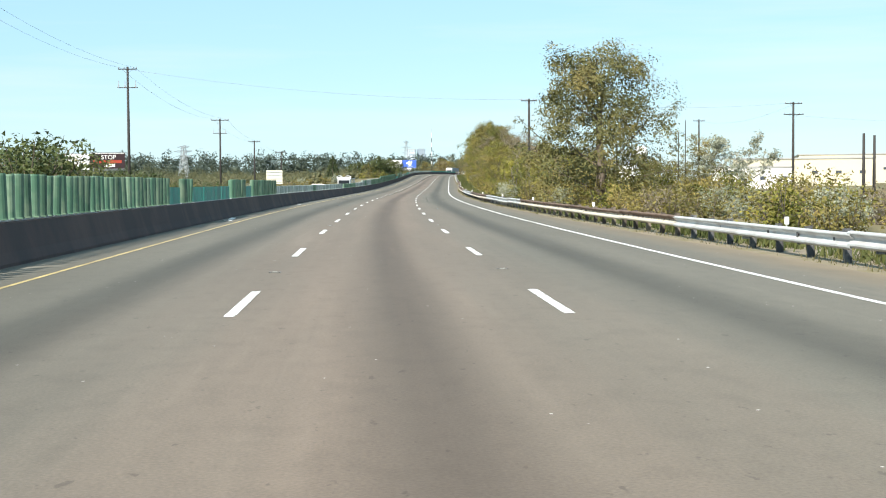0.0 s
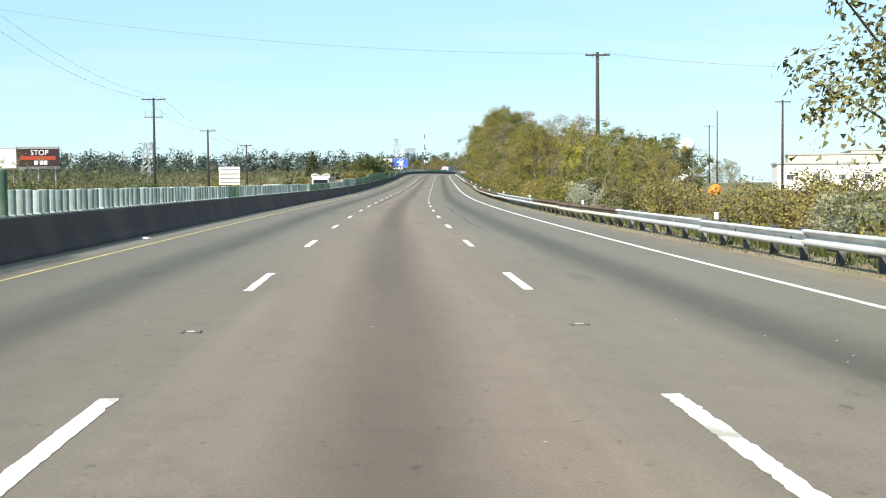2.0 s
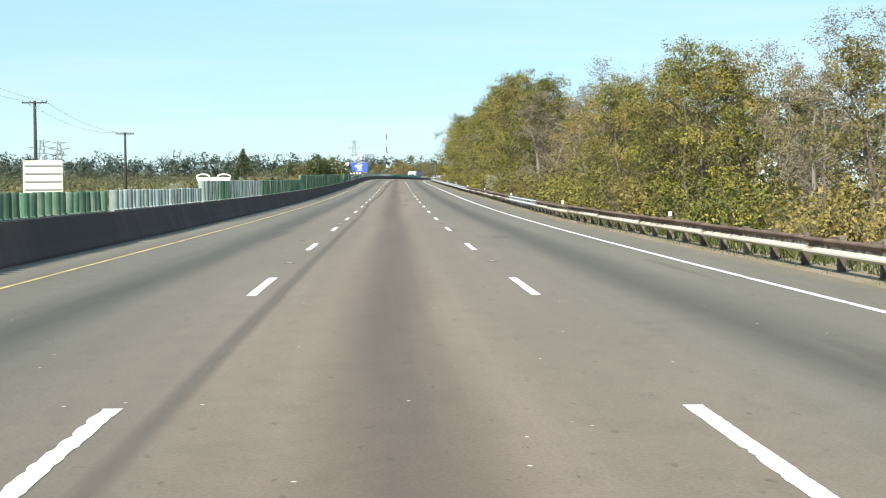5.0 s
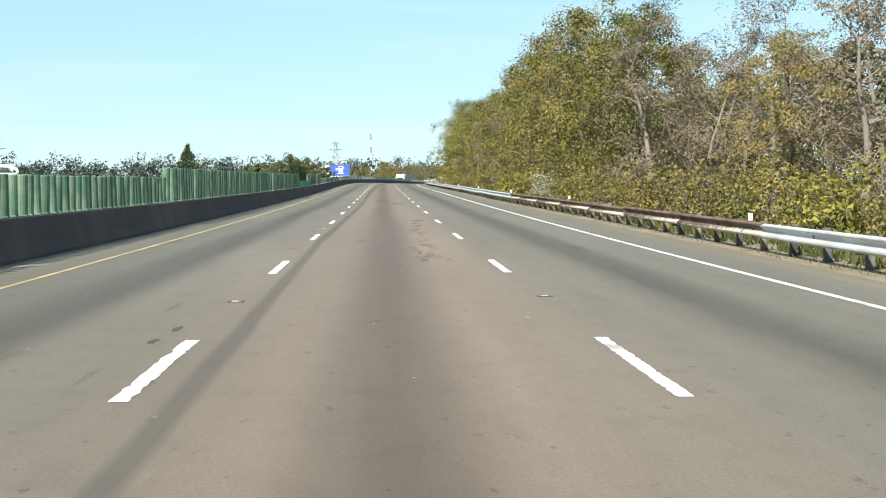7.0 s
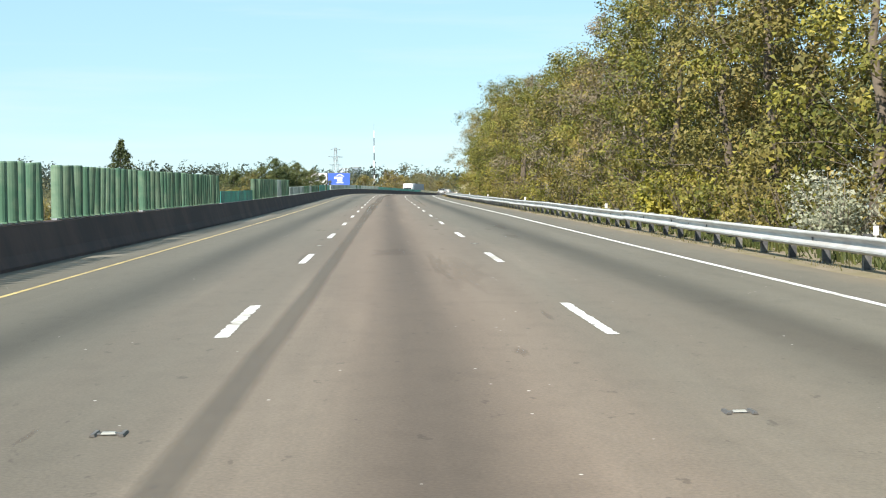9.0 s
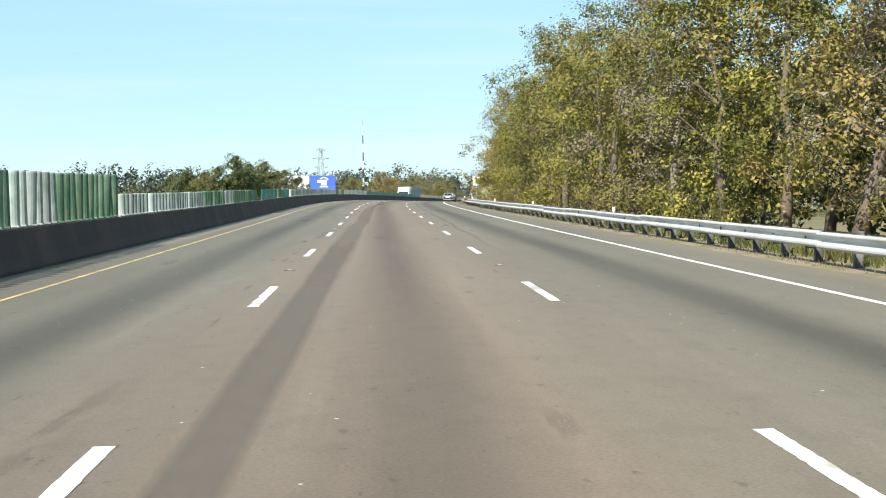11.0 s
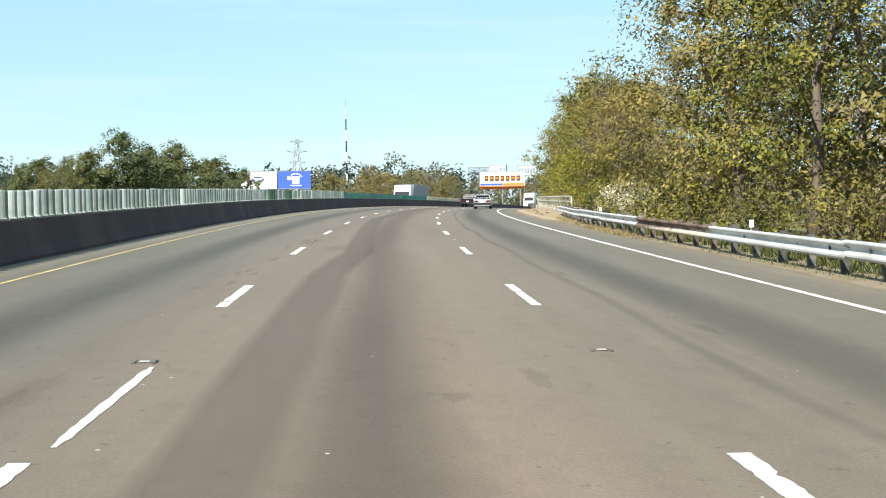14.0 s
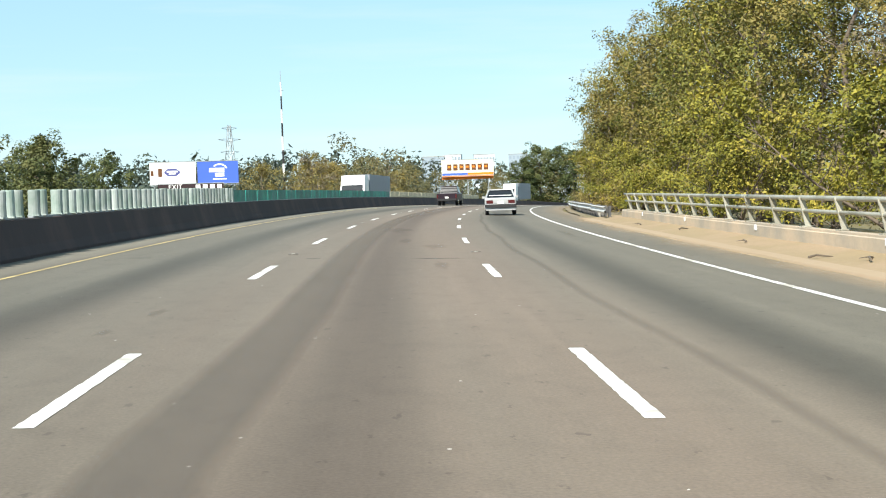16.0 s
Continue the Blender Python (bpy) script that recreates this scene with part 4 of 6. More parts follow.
def tree(name, seed, height, width, leaf_mat, leaves, size, label, bark=BARK, trunk=0.16, crown_from=0.16, bare=0.0, stems=1, flat=0.75, category="tree", fill=110):
    """A tree at the origin: forked trunk and limbs, and a crown of separate leaves in uneven clumps."""
    r = np.random.default_rng(seed)
    ob = thing(name, Matrix(), label, category)
    sh, tips = Shape(), []
    for k in range(stems):
        lean = Vector((r.normal(0, 0.08), r.normal(0, 0.08), 1.0)) if stems == 1 else Vector((r.normal(0, 0.4), r.normal(0, 0.4), 1.0))
        foot = Vector((0, 0, -0.3)) if stems == 1 else Vector((r.normal(0, 0.35), r.normal(0, 0.35), -0.3))
        top = height * (0.9 if k == 0 else 0.6 + 0.3 * r.random())
        pts = [foot]
        for i in range(1, 7):
            pts.append(foot + lean * (top * i / 6) + Vector((r.normal(0, 0.03) * height * i / 6, r.normal(0, 0.03) * height * i / 6, 0)))
        sh.tube(pts, [trunk / math.sqrt(stems) * (1.25 - i * 0.19) for i in range(7)], 8 if stems == 1 else 5)
        for i in range(1, 7):
            zf = i / 6
            if zf < crown_from:
                continue
            reach = width * 0.5 * (1.12 - 0.55 * zf) * (0.55 + 0.6 * math.sin(math.pi * min(1.0, (zf - crown_from) / (1.02 - crown_from) * 0.85 + 0.12)))
            for j in range(3 if stems == 1 else 2):
                a = r.random() * 6.283
                limbs(sh, pts[i], (math.cos(a), math.sin(a), 0.35 + 0.5 * zf), reach * (0.62 + 0.3 * r.random()), trunk * 0.24, 1, r, tips)
    part("trunk", sh, bark, ob, smooth=True)
    cs, rs, outs = [], [], []
    heart = Vector((0, 0, height * (0.3 + 0.2 * crown_from)))
    for p, ln in tips:
        if r.random() < bare:
            continue
        cs.append(tuple(p + Vector(r.normal(0, 0.12, 3)) * width * 0.2))
        rs.append(width * (0.04 + 0.05 * r.random()))
        outs.append(tuple((p - heart).normalized()))
    lump = r.random(9) * 6.283

    def rim(u, a):
        """How far the crown reaches at height u and bearing a."""
        edge = 0.32 + 0.68 * math.sin(math.pi * min(1.0, 0.13 + 0.80 * u)) ** 0.8
        return width * 0.46 * edge * (1 + 0.26 * math.sin(3 * a + lump[0] + 5 * u) + 0.16 * math.sin(5 * a + lump[1] - 7 * u))

    base = crown_from * 0.7
    # foliage all through the crown
    for q in range(fill // 2):
        u, a = r.random() ** 0.85, r.random() * 6.283
        k = rim(u, a) * (0.45 + 0.5 * r.random())
        cs.append((math.cos(a) * k, math.sin(a) * k, height * (base + (1 - base) * u) * 0.97))
        rs.append(width * (0.06 + 0.06 * r.random()))
        outs.append((math.cos(a) * 0.8, math.sin(a) * 0.8, 0.2 + 0.8 * u))
    # leafy lobes standing out of it, each of smaller clumps on its outer side
    n_lobe = max(1, fill // 14)
    for q in range(n_lobe):
        u, a = ((q + r.random()) / n_lobe) ** 0.85, q * 2.4 + r.normal(0, 0.5)
        k = rim(u, a) * (0.55 + 0.3 * r.random())
        lobe = Vector((math.cos(a) * k, math.sin(a) * k, height * (base + (1 - base) * u) * 0.95))
        away = Vector((math.cos(a) * 0.8, math.sin(a) * 0.8, 0.25 + 0.9 * u)).normalized()
        big = width * (0.12 + 0.08 * r.random()) * (1.1 - 0.4 * u)
        for j in range(7):
            v = (Vector(r.normal(0, 1, 3)).normalized() * 0.95 + away * 0.8).normalized()
            cs.append(tuple(lobe + Vector((v.x, v.y, v.z * 0.8)) * big * (0.6 + 0.4 * r.random())))
            rs.append(width * (0.045 + 0.045 * r.random()))
            outs.append(tuple(v))
    per = max(6, int(leaves / max(1, len(cs))))
    part("crown", leaves_mesh(cs, rs, per, size, leaf_mat, "crown", flat, seed, outs), leaf_mat, ob)
    return ob


def bush(name, seed, height, width, leaf_mat, leaves, size, label, bark=BARK):
    """A many-stemmed bush, leafy to the ground."""
    r = np.random.default_rng(seed)
    ob = thing(name, Matrix(), label, "bush")
    sh, cs, rs = Shape(), [], []
    for k in range(15):
        a, q = r.random() * 6.283, math.sqrt(r.random())
        tip = Vector((math.cos(a) * q * width * 0.46, math.sin(a) * q * width * 0.46, height * (0.5 + 0.42 * r.random()) * (1 - 0.3 * q)))
        foot = tip * 0.2
        foot.z = -0.2
        midp = (foot + tip) * 0.5 + Vector(r.normal(0, 0.1, 3))
        sh.tube([foot, midp, tip], [0.028, 0.02, 0.006], 4)
        for i in range(5):
            u = i / 5 + 0.1
            c = (foot.lerp(midp, u * 2) if u < 0.5 else midp.lerp(tip, u * 2 - 1)) + Vector(r.normal(0, 0.08 * width, 3))
            cs.append(tuple(Vector((c.x, c.y, max(0.12, c.z)))))
            rs.append(width * (0.09 + 0.07 * r.random()))
    part("woody_base", sh, bark, ob)
    part("foliage", leaves_mesh(cs, rs, max(5, int(leaves / len(cs))), size, leaf_mat, "foliage", 0.8, seed), leaf_mat, ob)
    return ob


def conifer(name, seed, height, width, label):
    r = np.random.default_rng(seed)
    ob = thing(name, Matrix(), label, "tree")
    part("trunk", Shape().tube([(0, 0, -0.3), (0, 0, height * 0.97)], [0.16, 0.03], 8), BARK, ob)
    cs, rs = [], []
    for i in range(120):
        z = r.random() ** 1.3
        a = r.random() * 6.283
        q = width * 0.5 * (1 - z) ** 0.8 * (0.55 + 0.45 * r.random())
        cs.append((math.cos(a) * q, math.sin(a) * q, 0.3 + z * height * 0.96))
        rs.append(0.14 * width * (1.15 - 0.8 * z))
    part("crown", leaves_mesh(cs, rs, 30, 0.3, LEAF_DARK, "crown", 1.1, seed), LEAF_DARK, ob)
    return ob


KINDS = {
    "olive": tree("tree", 11, 10.0, 7.6, LEAF_OLIVE, 13800, 0.132, "olive-green deciduous tree in early autumn leaf", crown_from=0.1, fill=200),
    "green": tree("tree", 12, 10.0, 7.4, LEAF_GREEN, 13800, 0.136, "green and yellowing roadside tree", crown_from=0.08, fill=200),
    "gold": tree("tree", 13, 9.0, 7.0, LEAF_GOLD, 13800, 0.13, "golden-brown autumn roadside tree", crown_from=0.08, fill=200),
    "russet": tree("tree", 14, 9.0, 7.0, LEAF_RUSSET, 10000, 0.12, "thin russet tree with greyish twigs", PALE_BARK, crown_from=0.1, bare=0.3),
    "bare": tree("bare_tree", 15, 9.0, 6.0, LEAF_RUSSET, 2600, 0.1, "nearly leafless pale grey tree", PALE_BARK, trunk=0.085, crown_from=0.15, bare=0.3, fill=20),
    "low": tree("small_tree", 16, 5.2, 4.6, LEAF_OLIVE, 6000, 0.135, "small many-stemmed tree yellowing at the tips", PALE_BARK, trunk=0.1, crown_from=0.1, stems=3, fill=60),
    "thin": tree("small_tree", 18, 6.2, 4.0, LEAF_GREEN, 2600, 0.12, "slender open tree with pale stems and sparse leaves", PALE_BARK, trunk=0.09, crown_from=0.25, stems=3, fill=10, bare=0.2),
    "far_gold": tree("tree", 19, 9.0, 7.0, LEAF_GOLD, 7200, 0.175, "golden-brown autumn tree standing back from the road", crown_from=0.06),
    "far_olive": tree("tree", 20, 10.0, 7.6, LEAF_OLIVE, 7200, 0.175, "olive-green tree standing back from the road", crown_from=0.06),
    "deep": tree("tree", 21, 9.6, 7.6, LEAF_DARK, 3000, 0.38, "tree deep in the wood, its shade put into dark olive leaves", crown_from=0.04),
    "lime": tree("small_tree", 17, 5.0, 4.6, LEAF_LIME, 8000, 0.125, "small tree with bright yellow-green leaves", trunk=0.09, crown_from=0.06, stems=3, fill=60),
}
BUSHES = {
    "olive": bush("bush", 31, 2.6, 3.6, LEAF_OLIVE, 1500, 0.145, "rough olive-green roadside bush"),
    "green": bush("bush", 32, 2.3, 3.4, LEAF_GREEN, 1500, 0.15, "leafy green roadside bush"),
    "gold": bush("bush", 33, 2.2, 3.4, LEAF_GOLD, 1500, 0.14, "straw-gold bush in dry grass"),
    "silver": bush("bush", 34, 2.4, 3.0, LEAF_SILVER, 3000, 0.12, "pale silvery flowering bush", PALE_BARK),
    "cream": bush("bush", 37, 2.4, 3.0, LEAF_CREAM, 3600, 0.11, "bush covered in cream-white seed heads", PALE_BARK),
    "lime": bush("bush", 35, 1.8, 2.6, LEAF_LIME, 3200, 0.15, "bright yellow-green bush by the verge"),
    "dark": bush("bush", 38, 2.8, 3.4, LEAF_ROUND, 3000, 0.14, "dark green roadside thicket bush"),
    "russet": bush("bush", 36, 2.4, 3.4, LEAF_RUSSET, 1500, 0.125, "brown twiggy bush by the verge", PALE_BARK),
}
USED = set()


def plant(proto, s, d, scale=1.0, tall=1.0, turn=None, group=""):
    p = at(s, d)
    return plant_xy(proto, p.x, p.y, scale, tall, turn, group)


def plant_xy(proto, x, y, scale=1.0, tall=1.0, turn=None, group=""):
    z = land_at(x, y)
    m = pose(x, y, z - 0.05, 0, 0, rng.random() * 360 if turn is None else turn)
    if proto.name in USED:
        ob = copy_thing(proto, m)
    else:
        USED.add(proto.name)
        ob = proto
        ob.matrix_basis = m
    ob.scale = (scale, scale, scale * tall)
    if group:
        ob["group"] = group
    return ob


def before_board(x, y):
    """The cleared strip in front of the cream billboard."""
    k = np.interp(y, [456, 818], [26, 92])
    return 560 < y < 822 and k - 11 < x < k + 15


T, B = KINDS, BUSHES
DARK_FAR = ((102.3, 794.4, 2.31), (107.2, 798.9, 2.84), (113.5, 802.9, 2.82), (116.1, 797.4, 2.58))


def dark_tree():
    if "dark" not in T:
        T["dark"] = tree("tree", 43, 9.0, 7.4, LEAF_ROUND, 9000, 0.25, "rounded dusty green tree beside the carriageway", crown_from=0.04)
    return T["dark"]


WOOD_EDGE, SCRUB = "trees along the shoulder", "bushes along the shoulder"
# the lone tree by the rail
lone = tree("tree", 23, 8.6, 8.8, LEAF_LONE, 36000, 0.145, "tall spreading olive-green tree standing alone in scrub", trunk=0.3, crown_from=0.08, fill=520)
plant_xy(lone, 14.2, 81.7, 1.1, 1.02, turn=40)
plant_xy(T["low"], 27.5, 107, 1.1, 1.0)
pale = tree("small_tree", 22, 5.6, 4.0, LEAF_SILVER, 7000, 0.18, "pale grey-green small tree above the scrub", PALE_BARK, trunk=0.09, crown_from=0.1, stems=3, fill=60)
plant_xy(pale, 26.5, 101, 1.0)

for i in range(18):
    plant(B[["gold", "olive", "green"][i % 3]], 72 + i * 2.9, 17 + 9 * rng.random(), 1.05 + 0.3 * rng.random(), 1.05, group=SCRUB)
# scrub between the rail and the works, then the rising wood
kinds_low = ["olive", "olive", "green", "silver", "gold", "russet", "olive"]
for i in range(84):
    s = 16 + i * 1.45 + rng.normal(0, 0.8)
    d = 11.6 + 2.2 * rng.random() + (i % 3) * 3.2 + (6.0 * rng.random() if i % 3 == 2 else 0.0)
    plant(B[kinds_low[int(rng.integers(0, 7))]], s, d, 0.7 + 0.35 * rng.random(), 0.8 + 0.3 * rng.random(), group=SCRUB)
for i in range(11):
    s = 133 + i * 3.4 + rng.normal(0, 0.9)
    plant(T[["low", "thin", "thin", "lime", "low", "thin"][int(rng.integers(0, 6))]], s, 12.8 + 3.5 * rng.random(), float(np.interp(s, [130, 140, 152, 172], [0.48, 0.62, 0.86, 0.98])) * (0.85 + 0.3 * rng.random()), group=WOOD_EDGE)
for i in range(80):
    s = 150 + i * 4.9 + rng.normal(0, 0.8)
    if 468 < s:
        break
    h = float(np.interp(s, [150, 175, 215, 250, 278, 300, 360, 435, 458, 463, 470], [0.40, 0.60, 0.80, 0.78, 1.12, 1.27, 1.3, 1.27, 1.3, 0.86, 0.88]))
    if s < 200:
        pick = ["gold", "russet", "gold", "olive"]
    elif s < 222:
        pick = ["olive", "green", "russet"]
    elif s < 275:
        pick = ["russet", "russet", "bare", "russet", "gold"]
    elif s < 330:
        pick = ["gold", "olive", "green", "gold"]
    elif s > 461:
        pick = ["russet", "olive", "russet", "bare"]
    else:
        pick = ["green", "olive", "green", "gold", "olive", "green", "russet"]
    kind = pick[int(rng.integers(0, len(pick)))]
    if i % 2:
        kind = {"gold": "far_gold", "olive": "far_olive", "green": "far_olive"}.get(kind, kind)
    plant(T[kind], s, 13.6 + 1.8 * rng.random() + (i % 2) * 3.5, h * (0.9 + 0.2 * rng.random()), 1.0, group=WOOD_EDGE)
    for k in range(2 if i % 2 else 1):
        if 325 < s < 452 and rng.random() < 0.65:
            continue
        plant(B[["olive", "green", "olive", "gold", "olive", "green"][int(rng.integers(0, 6))]], s + 2.45 * k, 11.0 + 0.9 * rng.random(), 0.75 + 0.45 * rng.random(), group=SCRUB)
plant(T["gold"], 458.5, 12.8, 1.3, group=WOOD_EDGE)
plant(T["olive"], 452.5, 13.6, 1.28, group=WOOD_EDGE)
plant(T["thin"], 150.0, 13.0, 1.03, group=WOOD_EDGE)
plant(T["thin"], 144.5, 13.4, 0.8, group=WOOD_EDGE)
# a dense front of yellow-green trees, tall pale bare ones behind
for i in range(7):
    plant(T[["green", "olive", "green", "gold"][i % 4]], 199 + i * 4.0 + rng.normal(0, 0.6), 12.0 + 1.2 * rng.random(), (0.64 if i < 6 else 0.42) * (0.9 + 0.3 * rng.random()), group=WOOD_EDGE)
for s, d, k in ((236, 17.5, 1.15), (243, 16.0, 1.2), (248, 18.0, 1.12), (254, 15.5, 1.05), (229, 18.5, 1.1), (262, 16.5, 1.15), (222, 17.0, 1.0), (210, 18.0, 1.0), (196, 17.0, 0.95), (186, 16.0, 0.85)):
    plant(T["bare"], s, d, k, group=WOOD_EDGE)
plant(B["lime"], 309.5, 11.2, 1.35, group=SCRUB)
plant(B["lime"], 307.6, 11.6, 1.1, group=SCRUB)
plant(B["silver"], 291.5, 11.3, 1.0, group=SCRUB)
for s, d, k in ((458.0, 11.4, 0.95), (462.0, 11.0, 1.1), (466.0, 11.2, 1.1), (470.0, 11.6, 0.95)):
    plant(B["cream"], s, d, k, group=SCRUB)
plant(B["silver"], 139.0, 11.2, 0.9, group=SCRUB)
# beyond the bridge parapet
for i in range(20):
    s = 474 + i * 4.4 + rng.normal(0, 1.0)
    plant(T[["green", "olive", "green", "green", "olive"][i % 5] if s > 497 else ["russet", "gold", "olive"][i % 3]], s, (13.0 if s < 500 else 11.8 if s < 522 else 13.2) + 3.8 * rng.random(), float(np.interp(s, [474, 490, 505, 530, 560], [0.78, 0.88, 1.06, 1.2, 1.15])) * (0.92 + 0.16 * rng.random()), group=WOOD_EDGE)
    if i % 2 == 1:
        plant(T["lime"], s, 11.0 + rng.random(), 0.75 + 0.3 * rng.random(), group=WOOD_EDGE)
for i in range(12):
    s = 541 + i * 5.5
    plant(T[["green", "far_gold", "low", "far_olive"][i % 4]], s, 11.0 + 1.0 * rng.random() + 0.03 * (s - 541), 0.85 + 0.2 * rng.random(), group=WOOD_EDGE)
    plant(B["olive" if i % 2 else "gold"], s + 2, 9.9, 0.8, group=SCRUB)
for i in range(14):
    s = 585 + i * 11.0
    p = at(s, 14.0 + 9 * rng.random())
    if before_board(p.x, p.y):
        continue
    plant_xy(T[["far_gold", "far_olive"][i % 2]], p.x, p.y, 0.85 + 0.3 * rng.random(), group="trees round the bend")

# beyond the opposite carriageway
for i in range(40):
    s = 120 + i * 8.0 + rng.normal(0, 2)
    plant(B[["olive", "olive", "gold", "russet", "olive", "silver"][int(rng.integers(0, 6))]], s, -25.5 - 14 * rng.random(), 0.9 + 0.5 * rng.random(), 0.9, group="scrub beyond the far carriageway")
for i in range(20):
    s = 104 + i * 5.2 + rng.normal(0, 1.0)
    plant(B["dark"], s, -25.5 - 5.0 * rng.random(), float(np.interp(s, [104, 116, 128, 150, 205], [2.7, 2.3, 1.6, 1.2, 0.95])) * (0.85 + 0.3 * rng.random()), group="scrub beyond the far carriageway")
for x, y, k in DARK_FAR:
    plant_xy(dark_tree(), x, y, 0.66 * k, 1.0, group="dark trees round the bend")
# trees behind the roadside ones, dark leaf colour standing in for the wood's inner shade
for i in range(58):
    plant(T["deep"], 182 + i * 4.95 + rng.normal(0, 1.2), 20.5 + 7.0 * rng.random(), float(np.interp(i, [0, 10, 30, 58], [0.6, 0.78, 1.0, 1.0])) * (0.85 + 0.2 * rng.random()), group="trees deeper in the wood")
for i in range(16):
    plant(B[["green", "olive"][i % 2]], 478 + i * 6.5, -24.5 - 5.0 * rng.random(), 1.0 + 0.4 * rng.random(), 1.0, group="scrub beyond the far carriageway")
pine = conifer("conifer", 41, 7.9, 5.6, "dark pointed evergreen tree among scrub")
plant_xy(pine, -8.8, 413)
for x, y, k, sc, tl in ((7.0, 526, "dark", 0.88, 0.95), (11.2, 536, "dark", 0.8, 0.95), (13, 556, "dark", 0.76, 0.9), (17, 566, "dark", 0.66, 0.9), (2.5, 518, "olive", 0.6, 0.9), (9.0, 548, "dark", 0.8, 0.9), (1.0, 545, "dark", 0.74, 1.0), (5.5, 560, "dark", 0.78, 1.0), (-4.0, 536, "dark", 0.7, 1.0), (4.2, 523, "dark", 0.72, 0.95), (8.8, 531, "dark", 0.76, 0.95), (-1.0, 529, "dark", 0.75, 0.95), (14.5, 547, "dark", 0.68, 0.95)):
    plant_xy(dark_tree() if k == "dark" else T[k], x, y, sc * 1.12, tl, group="round trees beyond the carriageway")
for i in range(15):
    x, y = 33 + i * 3.4 + rng.normal(0, 1.5), 672 + 10 * rng.random() + 6 * i
    if before_board(x, y):
        continue
    plant_xy(T[["far_gold", "far_olive", "russet", "far_gold"][i % 4]], x, y, 1.12 + 0.25 * rng.random(), group="trees by the mast")

# woods and scrub too far to tell apart
def far_belt(name, places, leaf_mat, per, size, label, category, seed, hearts=True):
    """Low trees as leafy clumps: places are rows of x, y, height, width."""
    cs, rs = [], []
    for x, y, h, w in places:
        z = land_at(x, y)
        for k in range(5):
            cs.append((x + rng.normal(0, 0.27) * w, y + rng.normal(0, 0.27) * w, z + h * (0.16 + 0.17 * k + 0.05 * rng.normal())))
            rs.append(w * (0.32 - 0.032 * k) * (0.75 + 0.45 * rng.random()))
    lv = leaves_mesh(cs, rs, per, size, leaf_mat, name, 0.95, seed, depth=0.3)
    bm = bmesh.new()
    bmesh.ops.create_icosphere(bm, subdivisions=1, radius=1.0)
    bv, bf = np.array([v.co[:] for v in bm.verts]), np.array([[v.index for v in f.verts] for f in bm.faces])
    bm.free()
    r = np.random.default_rng(seed + 500)
    n = len(cs)
    wave = r.normal(size=(n, 3, 3)) * 2.2
    bump = np.sin(np.einsum("vk,njk->nvj", bv, wave) + r.random((n, 1, 3)) * 6.283).sum(axis=2)
    low = (np.arange(n) % 5 < 3) & hearts
    hv = np.array(cs)[low][:, None, :] + bv[None] * (np.array(rs)[low][:, None] * (0.5 + 0.12 * bump[low]))[:, :, None] * np.array([1, 1, 0.95])
    n = len(hv)
    hf = bf[None] + (np.arange(n) * len(bv))[:, None, None]
    k = len(lv.vertices)
    co = np.empty(k * 3)
    lv.vertices.foreach_get("co", co)
    me = bpy.data.meshes.new(name)
    verts = np.concatenate([co.reshape(-1, 3), hv.reshape(-1, 3)])
    faces = np.concatenate([np.arange(k), hf.ravel() + k])
    me.vertices.add(len(verts))
    me.vertices.foreach_set("co", verts.ravel())
    me.loops.add(len(faces))
    me.loops.foreach_set("vertex_index", faces.astype(np.int32))
    me.polygons.add(len(faces) // 3)
    me.polygons.foreach_set("loop_start", np.arange(0, len(faces), 3))
    me.materials.append(leaf_mat)
    me.update(calc_edges=True)
    bpy.data.meshes.remove(lv)
    ob = new(name, me)
    return tagged(ob, label, category, kind="stuff")


def off_road(x, y):
    return x - np.interp(y, RY, RX)


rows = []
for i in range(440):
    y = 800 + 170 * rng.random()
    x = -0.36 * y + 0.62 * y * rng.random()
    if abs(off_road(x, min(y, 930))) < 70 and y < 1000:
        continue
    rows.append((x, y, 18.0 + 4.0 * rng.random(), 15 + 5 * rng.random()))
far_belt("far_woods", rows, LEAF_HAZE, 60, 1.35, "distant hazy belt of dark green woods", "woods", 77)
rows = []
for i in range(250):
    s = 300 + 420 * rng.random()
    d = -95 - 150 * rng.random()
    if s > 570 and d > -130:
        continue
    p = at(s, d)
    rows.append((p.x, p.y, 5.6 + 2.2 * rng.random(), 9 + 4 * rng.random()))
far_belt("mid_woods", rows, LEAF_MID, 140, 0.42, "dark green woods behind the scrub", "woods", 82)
rows = []
for i in range(760):
    s = 130 + 440 * rng.random()
    d = -38 - 75 * rng.random() ** 1.3
    p = at(s, d)
    rows.append((p.x, p.y, (1.7 + 1.3 * rng.random()) * float(np.interp(s, [130, 330, 400, 450], [0.95, 1.1, 1.5, 1.9])), (3.2 + 1.6 * rng.random()) * float(np.interp(s, [330, 400], [1.0, 1.25]))))
for i in range(260):
    p = at(420 + 210 * rng.random(), -29 - 50 * rng.random())
    rows.append((p.x, p.y, 3.0 + 1.8 * rng.random(), 5.0 + 2.0 * rng.random()))
far_belt("scrub_belt", rows[:430], LEAF_SCRUB, 42, 0.27, "olive and tan scrub woods on the flat land", "woods", 78)
far_belt("scrub_belt", rows[430:], LEAF_SCRUB, 42, 0.27, "olive-brown scrub woods on the flat land", "woods", 79)
rows = []
